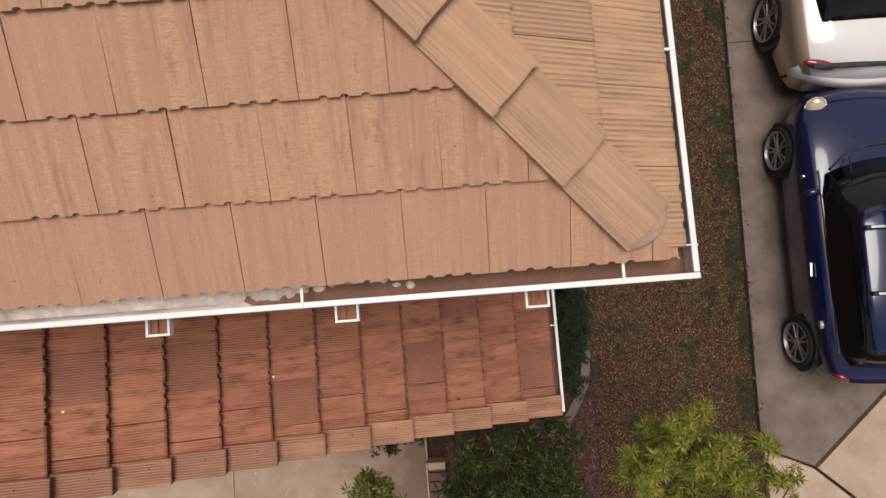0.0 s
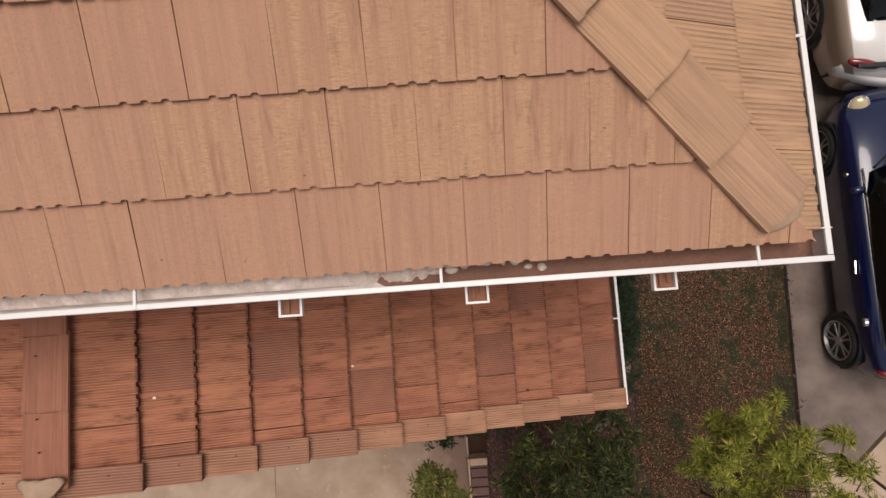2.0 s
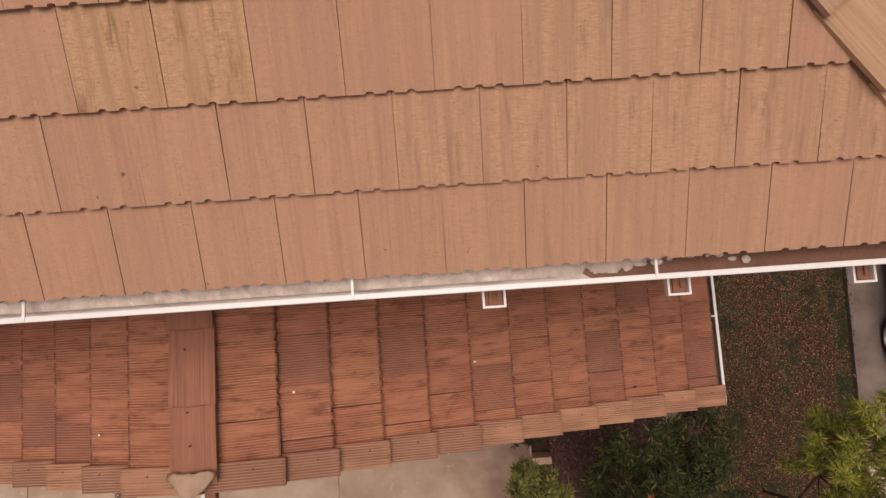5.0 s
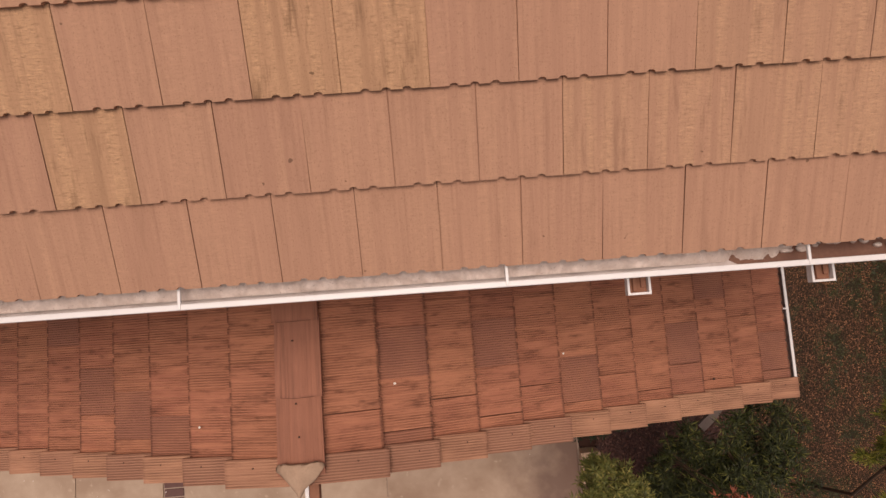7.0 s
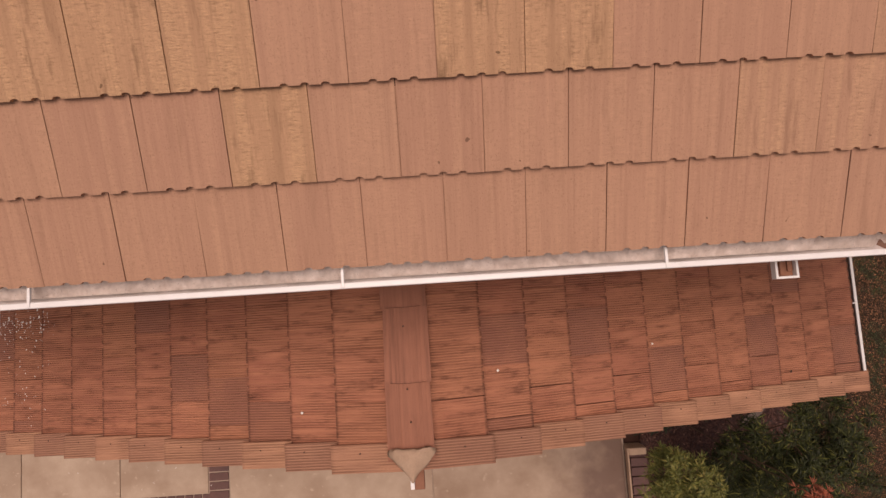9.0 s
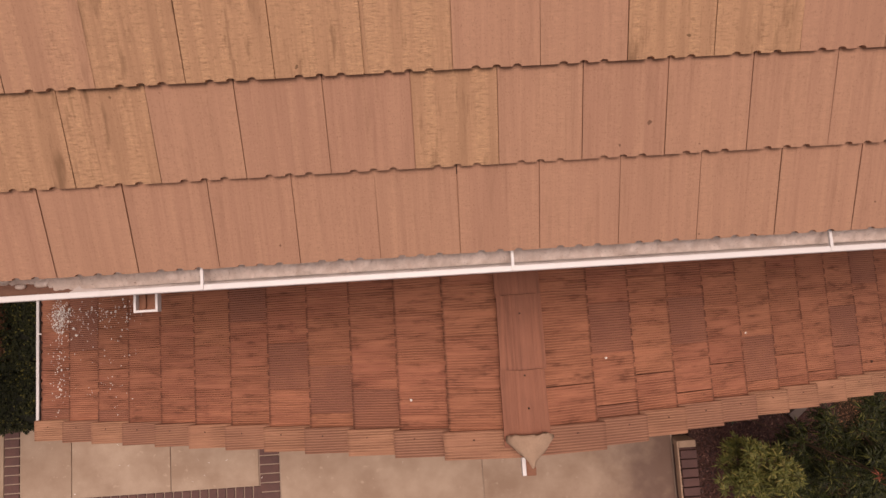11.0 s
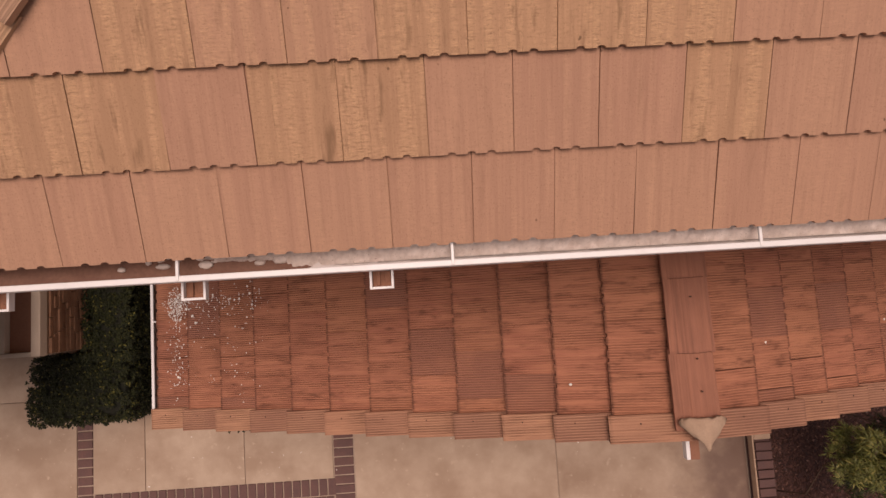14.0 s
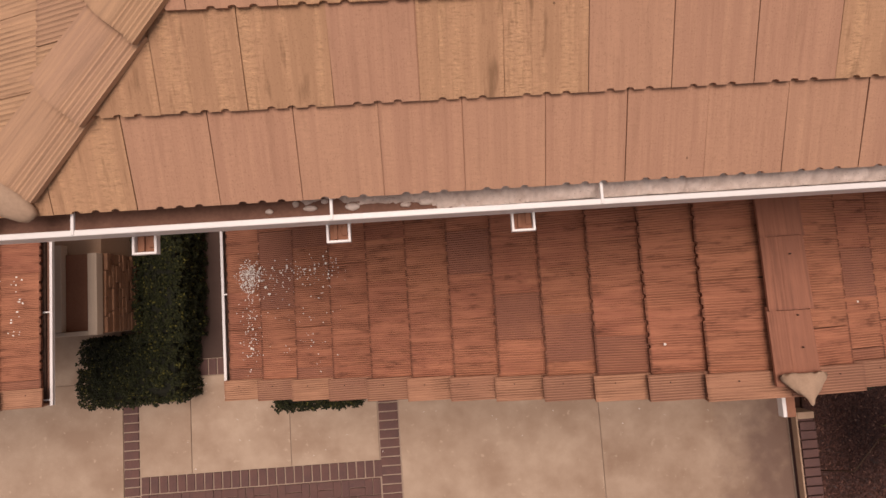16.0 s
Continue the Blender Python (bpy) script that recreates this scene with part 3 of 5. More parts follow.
tagged(link("gutter_floor", floor_strip), "bare grey metal floor of the gutter", "gutter", kind="structure")

# pale crust of dried deposit on the silt: a lumpy strip that breaks into single dabs at both ends
def crust_at(x):
    """How far the crust reaches down from the tiles at x, 0 to 1."""
    e = min(1.0, max(0.0, min((x + 6.45) / 1.1, (-1.25 - x) / 0.9)))
    return 0.80 * e + 0.30 * noise.noise((x * 7, 0, 0)) + 0.22 * noise.noise((x * 21, 2, 0)) - 0.45 * (1 - e)


nx, ny = 900, 9
vs, fs = [], []
for i in range(nx + 1):
    x = -6.5 + 5.4 * i / nx
    reach = crust_at(x)
    for j in range(ny + 1):
        f = j / ny
        y = 0.024 + 0.088 * f
        lump = noise.noise((x * 26, y * 30, 4)) + 0.6 * noise.noise((x * 60, y * 60, 9))
        thick = (reach - (1 - f) * 0.95) * 0.05 + 0.010 * lump
        vs.append((x, y, LIP_Z - 0.078 + max(-0.046, min(0.024, thick)) + 0.016 * max(0.0, min(1.0, reach))))
for i in range(nx):
    for j in range(ny):
        k = i * (ny + 1) + j
        fs.append((k, k + ny + 1, k + ny + 2, k + 1))
crust = tagged(link("dried_crust", mesh("dried_crust", vs, fs, M_SCALE, smooth=True)), "patchy pale grey dried crust lying in the gutter", "dried crust")
rng = random.Random(4)
for lo, hi, cnt in ((-6.62, -5.75, 11), (-1.85, -1.05, 13)):
    for i in range(cnt):
        bm = bmesh.new()
        bmesh.ops.create_icosphere(bm, subdivisions=2, radius=1.0)
        a, bb = rng.uniform(0.012, 0.034), rng.uniform(0.010, 0.019)
        for v in bm.verts:
            v.co = v.co * (1 + 0.3 * noise.noise(v.co * 2 + Vector((i * 7, lo, 0))))
            v.co = Vector((v.co.x * a, v.co.y * bb, v.co.z * 0.010))
        ob = link("dab", from_bm("dab", bm, M_SCALE, smooth=True), crust)
        ob.location = (lo + (hi - lo) * (i + rng.uniform(-0.35, 0.35)) / cnt, rng.uniform(0.045, 0.085), LIP_Z - 0.106)

# white hollow rafter-end boxes under the gutter
bm = bmesh.new()
add_box(bm, -0.050, -0.040, -0.075, 0.30, -0.034, 0.0, 0.001, 0)
add_box(bm, 0.040, 0.050, -0.075, 0.30, -0.034, 0.0, 0.001, 0)
add_box(bm, -0.040, 0.040, -0.075, -0.065, -0.034, 0.0, 0.001, 0)
bracket = link("eave_bracket", from_bm("eave_bracket", bm, M_WHITE))
bm = bmesh.new()
add_box(bm, -0.0395, 0.0395, -0.0645, 0.28, -0.034, -0.026, 0.001, 0)
add_box(bm, -0.022, -0.006, -0.060, 0.28, -0.026, -0.014, 0.003, 0)
add_box(bm, 0.012, 0.036, -0.045, 0.28, -0.026, -0.016, 0.003, 0)
link("bracket_core", from_bm("bracket_core", bm, M_TERRA), bracket, "rusty brown wood core")
tagged(bracket, "white-edged hollow eave bracket with a rusty brown core", "bracket", "brackets under the upper gutter")
bracket.matrix_basis = Matrix.Translation((-2.178, -0.012, 5.045))
for x in (-1.392, -0.60, -7.15, -6.355, -5.58):
    copy_thing(bracket, Matrix.Translation((x, -0.012, 5.045)))


# ---- low front wing: gable roof with its ridge along y ----
RX, RZ, GP = -3.880, 4.135, 0.400
GA = math.atan(GP)


def rake_y(x):
    return -1.06


def low_z(x):
    return RZ - GP * abs(x - RX)


vs = [(-0.14, 0.515, low_z(-0.14) - 0.05), (RX, 0.515, RZ - 0.05), (-7.66, 0.515, low_z(-7.66) - 0.05),
      (-0.14, rake_y(-0.14) + 0.03, low_z(-0.14) - 0.05), (RX, rake_y(RX) + 0.03, RZ - 0.05), (-7.66, rake_y(-7.66) + 0.03, low_z(-7.66) - 0.05)]
vs += [(x, y, z - 0.05) for x, y, z in vs]
garage_roof = tagged(link("garage_roof", mesh("garage_roof", vs, [(0, 1, 4, 3), (1, 2, 5, 4), (9, 10, 7, 6), (10, 11, 8, 7), (3, 4, 10, 9), (4, 5, 11, 10), (0, 3, 9, 6), (5, 2, 8, 11)], M_DECK)),
                     "gabled lower roof of combed reddish-brown concrete tiles", "roof", kind="structure")
TW2 = 0.315
T2 = 0.048


def lay_low(parent, side, eave, gauge, cols, offs, ridge_x, zfun, rk, y_top, half_ridge, seed0):
    """Courses run along y. side +1 falls to the east. The rake tiles close the south edge."""
    ca = math.cos(GA)
    ln = gauge / ca
    lean = math.atan(T2 / ln)
    full = prism("roof_tile", notched(TW2, ln + 0.05, 0.012, 0.006), 0.038, M_TILE_G, 0.009)
    top_full = prism("roof_tile", notched(TW2, ln + 0.17, 0.012, 0.006), 0.038, M_TILE_G, 0.009)
    rake = None
    for c in range(cols):
        x = eave - side * gauge * c
        z = zfun(x) + 0.014
        end = rk(x - side * gauge * 0.4) + 0.135
        y = offs + (0.155 if c % 2 else 0.0)
        while y > end:
            y -= TW2
        k = 0
        while y < y_top:
            lo, hi = max(y, end), min(y + TW2, y_top)
            k += 1
            if hi - lo > 0.03:
                if hi - lo > TW2 - 0.01:
                    data, mid = (full if c < cols - 1 else top_full), y + TW2 / 2
                else:
                    w = hi - lo
                    data, mid = prism("cut_roof_tile", [(-w / 2 + 0.002, 0), (w / 2 - 0.002, 0), (w / 2 - 0.002, ln + (0.04 if c < cols - 1 else 0.17)), (-w / 2 + 0.002, ln + (0.04 if c < cols - 1 else 0.17))], T2, M_TILE_G), (lo + hi) / 2
                ob = link("roof_tile", data, parent)
                ob.matrix_basis = slope_pose(x, mid, z, 90 * side, GA, lean, seed0 + c * 40 + k)
            y += TW2
        # one rake tile a course: a flat top and a leg turned down
        if rake is None:
            bm = bmesh.new()
            h = 0.082
            add_box(bm, -h, h, 0.0, ln + 0.05, -0.024, 0.0, 0.003)
            add_box(bm, -h, -h + 0.022, 0.0, ln + 0.05, -0.21, -0.0245, 0.002)
            rake_e = from_bm("rake_tile", bm, M_RAKE)
            bm = bmesh.new()
            add_box(bm, -h, h, 0.0, ln + 0.05, -0.024, 0.0, 0.003)
            add_box(bm, h - 0.022, h, 0.0, ln + 0.05, -0.21, -0.0245, 0.002)
            rake_w = from_bm("rake_tile", bm, M_RAKE)
            rake = rake_e if side > 0 else rake_w
        ob = link("rake_tile", rake, parent)
        xr = x + side * 0.035
        nl = link("nail", NAIL, ob)
        nl.location = (0.03 * side, 0.13, 0.0015)
        long = Matrix.Diagonal((1, 1.42 if c == cols - 1 else 1, 1, 1))
        ob.matrix_basis = slope_pose(xr, rk(xr - side * 0.15) + 0.074, zfun(xr) + 0.062, 90 * side, GA, lean + 0.045, seed0 + 900 + c) @ pose(0, 0, 0, 0, 0, -1.3 * side) @ long


NAIL = bmesh.new()
tube(NAIL, (0, 0, -0.01), (0, 0, 0.002), 0.0055, 0.0045, 8)
NAIL = from_bm("nail", NAIL, M_DECK)
lay_low(garage_roof, 1, -0.128, 0.2995, 12, -0.20, RX, low_z, rake_y, 0.51, 0.15, 100)
lay_low(garage_roof, -1, -7.672, 0.3037, 12, -0.50, RX, low_z, rake_y, 0.51, 0.15, 5000)
RIDGE = trim_tile("ridge_tile", 0.135, 0.056, 0.46, M_RIDGE, 0.97, 0.018, 0.35, (0.001, 0.001))
for i, y in enumerate((-0.985, -0.55, -0.115, 0.32)):
    ob = link("ridge_tile", RIDGE, garage_roof)
    ob.matrix_basis = Matrix.Translation((RX + 0.004 * (i % 2), y, RZ + 0.046)) @ pose(0, 0, 0, 1.6 + 0.2 * i, 0, 0.3 * (-1) ** i)
bm = bmesh.new()
bmesh.ops.create_icosphere(bm, subdivisions=3, radius=1.0)
for v in bm.verts:
    p = v.co.copy()
    w = 0.142 * (0.60 + 0.40 * max(-1, min(1, (p.y + 0.25) / 0.5)))
    d = 1 + 0.16 * noise.noise(p * 2.6)
    y = min(p.y, 0.50 + 0.10 * noise.noise((p.x * 5, 1, 0)))
    crack = -0.005 * max(0.0, 1 - abs(p.x + 0.12 * p.y - 0.05) / 0.07) * (p.y > 0.1)
    v.co = Vector((p.x * w * d, y * 0.118 * d, p.z * 0.018 * d + 0.007 * noise.noise(p * 7.0) + crack - 0.40 * abs(p.x) * w))
cap = link("mortar_cap", from_bm("mortar_cap", bm, M_MORTAR, smooth=True), garage_roof, "pale cracked mortar cap at the ridge end")
cap.matrix_basis = Matrix.Translation((RX + 0.005, -0.965, RZ + 0.076))
beam = box("ridge_beam", (RX + 0.0, RX + 0.06, -1.20, -0.80, 3.91, 3.97), M_TERRA, bevel=0.006)
tagged(beam, "reddish wooden beam end with a white painted side", "beam", kind="structure")
box("painted_side", (RX - 0.024, RX - 0.001, -1.195, -0.80, 3.925, 3.976), M_WHITE, beam, "white painted board", 0.002)

g = trough("gutter_garage_east", 1.75, [0.06, 0.72, 1.5], "white metal gutter beside the lower roof")
g.matrix_basis = Matrix.Translation((-0.062, -1.055, 2.625)) @ pose(0, 0, 0, 0, 0, 90)
g = trough("gutter_garage_west", 1.75, [0.26, 0.897, 1.72], "white metal gutter beside the lower roof")
g.matrix_basis = Matrix.Translation((-7.722, 0.70, 2.625)) @ pose(0, 0, 0, 0, 0, -90)


# ---- side wing: a lower gable roof beyond the planting bed ----
def wing_z(x):
    return 2.23 + GP * (-9.46 - x)


def wing_rake(x):
    return -1.06


vs = [(-9.46, 0.9, 2.18), (-12.6, 0.9, 3.436), (-12.6, -1.03, 3.436), (-9.46, -1.03, 2.18)]
vs += [(x, y, z - 0.06) for x, y, z in vs]
wing_roof = tagged(link("wing_roof", mesh("wing_roof", vs, [(0, 1, 2, 3), (7, 6, 5, 4), (0, 3, 7, 4), (3, 2, 6, 7), (2, 1, 5, 6), (1, 0, 4, 5)], M_DECK)),
                   "lower side roof of combed reddish-brown concrete tiles", "roof", kind="structure")
lay_low(wing_roof, 1, -9.46, 0.3, 6, -0.20, -12.6, wing_z, wing_rake, 0.85, 0.1, 9000)
g = trough("gutter_wing", 2.1, [0.05, 0.83, 1.6], "white metal gutter beside the side wing's roof")
g.matrix_basis = Matrix.Translation((-9.395, -1.07, 2.19)) @ pose(0, 0, 0, 0, 0, 90) @ Matrix.Diagonal((1, 1, 0.3, 1))


# ---- ground surfaces ----
def slab(name, outline, z, thick, mat, label, cat):
    me = prism(name, outline, thick, mat)
    ob = link(name, me)
    ob.location = (0, 0, z)
    return tagged(ob, label, cat, kind="structure")


def rect(x0, x1, y0, y1):
    return [(x0, y0), (x1, y0), (x1, y1), (x0, y1)]


driveway = slab("pavement", rect(-14.0, -1.374, -9.0, 1.2), -0.015, 0.08, M_JOINT, "pale concrete front drive with dark brick bands", "driveway")
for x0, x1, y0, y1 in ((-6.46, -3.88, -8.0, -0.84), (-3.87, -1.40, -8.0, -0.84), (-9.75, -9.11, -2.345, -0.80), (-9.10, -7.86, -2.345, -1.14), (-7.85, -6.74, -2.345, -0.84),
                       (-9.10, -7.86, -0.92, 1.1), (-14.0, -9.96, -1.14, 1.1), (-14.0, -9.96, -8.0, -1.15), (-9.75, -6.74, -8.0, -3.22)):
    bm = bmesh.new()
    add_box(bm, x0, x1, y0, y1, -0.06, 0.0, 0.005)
    link("concrete_slab", from_bm("concrete_slab", bm, M_CONC_DAMP if x0 == -3.87 else M_CONC_SHADE if (x0, y1) == (-9.10, 1.1) else M_CONC), driveway).location = (0, 0, 0.016)
bm = bmesh.new()
add_box(bm, -0.100, 0.100, -0.0475, 0.0475, -0.05, 0.0, 0.004)
PAVER = from_bm("paver", bm, M_BRICK)


def paver(x, y, turn=0, z=0.018, parent=driveway, s=1.0):
    ob = link("paver", PAVER, parent)
    j = random.Random(int(x * 977 + y * 7919))
    ob.matrix_basis = Matrix.Translation((x, y, z + j.uniform(-0.002, 0.002))) @ pose(0, 0, 0, 0, 0, turn + j.uniform(-0.8, 0.8)) @ Matrix.Diagonal((s, 1, 1, 1))


for i in range(30):
    paver(-9.857, -1.16 - 0.1135 * i, 0, 0.018, driveway, 0.92)
    paver(-6.602, -0.90 - 0.1135 * i, 0, 0.018, driveway, 1.22)
for i in range(27):
    paver(-9.69 + 0.1125 * i, -2.455, 90)
for i in range(11):
    paver(-9.04 + 0.1125 * i, -1.03, 90)
# woven pairs of pavers below the soldier course
for r in range(3):
    for c in range(15):
        cx, cy = -9.645 + 0.2 * c, -2.672 - 0.205 * r
        if (r + c) % 2:
            paver(cx, cy + 0.051, 0)
            paver(cx, cy - 0.051, 0)
        else:
            paver(cx - 0.051, cy, 90)
            paver(cx + 0.051, cy, 90)

# low brick kerb wall with a pale mortar haunch
garden_wall = tagged(box("garden_wall", (-1.37, -1.15, -5.0, -2.19, -0.1, 0.145), M_BRICK, bevel=0.01), "low dark brick edging wall with pale mortar", "garden wall", kind="structure")
for i in range(22):
    paver(-1.26, -2.27 - 0.115 * i, 0, 0.19, garden_wall, 1.02)
box("mortar_haunch", (-1.395, -1.372, -5.0, -2.10, 0.07, 0.178), M_MORTAR, garden_wall, "rough pale mortar strip", 0.008)
box("end_cap", (-1.37, -1.15, -2.189, -2.10, -0.08, 0.18), M_MORTAR, garden_wall, "whitish crumbled end brick", 0.012)

def drive_edge(y):
    return 2.998 + 0.033 * y


side_drive = slab("road", [(drive_edge(-2.28), -2.28), (3.56, -2.55), (14, 6.4), (14, 14), (drive_edge(14), 14)], -0.002, 0.09, M_CONC2, "grey stained concrete side drive", "driveway")
slab("pavement_corner", [(3.60, -2.58), (4.12, -3.05), (14, -2.6), (14, 6.35)], 0.002, 0.09, M_CONC, "pale concrete slab", "pavement")
slab("pavement_apron", [(2.95, -2.31), (3.55, -2.59), (4.09, -3.08), (4.09, -9), (2.95, -9)], 0.0, 0.09, M_CONC, "pale concrete slab", "pavement")
slab("side_joint", rect(3.11, 5.2, 3.09, 3.105), 0.0005, 0.002, M_DECK, "dark joint across the side drive", "joint")

slab("planting_bed", [(-1.14, -9.0), (0.836, -9.0), (0.836, -0.6), (-0.64, -0.6), (-0.64, -0.83), (-1.14, -0.83)], -0.045, 0.05, M_SOIL, "dark soil of the planting bed under bark chips", "planting bed")
lawn = slab("lawn", [(0.83, -9.0), (drive_edge(-9) - 0.03, -9.0), (drive_edge(14) - 0.03, 14.0), (0.83, 14.0)], -0.035, 0.05, M_LAWN, "dry patchy brown and green lawn", "lawn")


def scatter_bits(name, count, region, z, size, mat, label, cat, seed, keep=None, upright=0.3):
    """Small blades, dry leaves or chips lying on the ground, as one mesh."""
    r = np.random.RandomState(seed)
    x0, x1, y0, y1 = region
    px, py = r.uniform(x0, x1, count), r.uniform(y0, y1, count)
    a = r.uniform(0, 2 * np.pi, count)
    ln = r.uniform(size * 0.5, size * 1.4, count)
    wd = ln * r.uniform(0.12, 0.5, count)
    up = r.uniform(0, upright, count) * ln
    vs, fs = [], []
    for i in range(count):
        x, y = px[i], py[i]
        if keep and not keep(x, y):
            continue
        c, s = math.cos(a[i]), math.sin(a[i])
        k = len(vs)
        h = z + 0.002 + 0.006 * ((i * 37) % 11) / 11
        vs += [(x, y, h), (x + c * ln[i] / 2 - s * wd[i] / 2, y + s * ln[i] / 2 + c * wd[i] / 2, h + up[i] * 0.6), (x + c * ln[i], y + s * ln[i], h + up[i]), (x + c * ln[i] / 2 + s * wd[i] / 2, y + s * ln[i] / 2 - c * wd[i] / 2, h + up[i] * 0.5)]
        fs.append((k, k + 1, k + 2, k + 3))
    return tagged(link(name, mesh(name, vs, fs, mat)), label, cat, kind="stuff")


def patch(x, y):
    return 0.8 * noise.noise((x * 2.6, y * 2.2, 3)) + 0.7 * noise.noise((x * 7.1, y * 7.1, 8)) + (0.4 if x > drive_edge(y) - 0.27 else 0)


scatter_bits("lawn_grass", 76000, (0.85, 3.08, -3.0, 4.2), -0.035, 0.024, M_GRASS, "short green grass blades in patches", "grass", 5, lambda x, y: x < drive_edge(y) - 0.04 and patch(x, y) > 0.02, 0.5)
scatter_bits("dry_grass", 82000, (0.85, 3.08, -3.0, 4.2), -0.033, 0.022, M_STRAW, "dry reddish-brown grass and leaf litter", "grass", 15, lambda x, y: x < drive_edge(y) - 0.04 and patch(x, y) < 0.42)
scatter_bits("mulch", 22000, (-1.13, 0.90, -3.4, -0.62), -0.045, 0.045, M_MULCH, "reddish bark chips on the planting bed", "mulch", 6)
scatter_bits("fallen_leaves", 420, (2.85, 3.18, -2.2, 4.0), -0.002, 0.05, M_MULCH, "dry fallen leaves along the drive's edge", "leaves", 7, lambda x, y: abs(x - drive_edge(y)) < 0.05)

# curved concrete edging between bed and lawn
pts = [(0.79, 6.0), (0.79, -0.3), (0.775, -0.95), (0.72, -1.3), (0.62, -1.5), (0.52, -1.66), (0.38, -1.82), (0.22, -1.95)]
vs, fs = [], []
for i, (x, y) in enumerate(pts):
    a, b = Vector(pts[max(0, i - 1)]), Vector(pts[min(len(pts) - 1, i + 1)])
    d = (b - a).normalized()
    nrm = Vector((d.y, -d.x))
    for s, z in ((0.06, -0.09), (0.055, 0.02), (-0.055, 0.02), (-0.06, -0.09)):
        vs.append((x + nrm.x * s, y + nrm.y * s, z))
    if i:
        k = 4 * i
        fs += [(k - 4, k, k + 1, k - 3), (k - 3, k + 1, k + 2, k - 2), (k - 2, k + 2, k + 3, k - 1)]
tagged(link("trim", mesh("edging", vs, fs, M_CONC2)), "curved grey concrete garden edging", "edging", kind="structure")

# stone-faced planter box with cream coping under the side wing's eaves
planter = tagged(box("stone_bench_wall", (-11.4, -9.43, -0.48, 1.2, -0.1, 1.36), M_STUCCO, bevel=0.006), "low stone-faced wall with cream coping and terracotta panels", "low wall")
for x0, x1, y0, y1 in ((-9.51, -9.415, -0.49, 0.36), (-9.92, -9.775, -0.44, 0.46), (-11.4, -9.511, -0.49, -0.445), (-10.33, -10.24, -0.44, 1.0)):
    box("coping", (x0, x1, y0, y1, 1.361, 1.47), M_CREAM, planter, "cream painted coping", 0.006)
for x0, x1 in ((-9.774, -9.511), (-10.239, -9.921), (-11.3, -10.331)):
    box("panel", (x0, x1, -0.444, 0.36, 1.361, 1.40), M_TERRA, planter, "smooth terracotta panel", 0.004)
r = random.Random(8)
zc = 0.02
while zc < 1.33:
    hh = r.uniform(0.045, 0.085)
    y = -0.48
    while y < 0.36:
        ww = r.uniform(0.12, 0.3)
        y1 = min(y + ww, 0.37)
        bm = bmesh.new()
        add_box(bm, -9.428, -9.428 + r.uniform(0.015, 0.045), y + 0.004, y1 - 0.004, zc + 0.003, min(zc + hh, 1.358) - 0.003, 0.004)
        link("ledge_stone", from_bm("ledge_stone", bm, M_STONE), planter)
        y = y1
    zc += hh


# ---- plants ----
def leaf_cloud(name, centres, leaf, width, per, mat, parent, seed, spread=0.75, label=""):
    """Rosettes of narrow folded leaves round each centre."""
    r = random.Random(seed)
    vs, fs = [], []
    for (cx, cy, cz, rad) in centres:
        for _ in range(per):
            th, u = r.uniform(0, 2 * math.pi), r.uniform(-spread, 1)
            s = math.sqrt(max(0, 1 - u * u))
            d = Vector((s * math.cos(th), s * math.sin(th), u))
            side = d.cross(Vector((0.2, 0.1, 1))).normalized()
            up = side.cross(d)
            base = Vector((cx, cy, cz)) + d * rad * r.uniform(0.0, 0.55)
            ln, w = leaf * r.uniform(0.65, 1.25), width * r.uniform(0.7, 1.2)
            droop = Vector((0, 0, -0.25 * ln))
            k = len(vs)
            vs += [base, base + d * ln * 0.45 + side * w / 2, base + d * ln + droop, base + d * ln * 0.45 - side * w / 2, base + d * ln * 0.5 + up * w * 0.25]
            fs += [(k, k + 1, k + 4), (k + 1, k + 2, k + 4), (k + 2, k + 3, k + 4), (k + 3, k, k + 4)]
    return link(name, mesh(name, vs, fs, mat), parent, label)


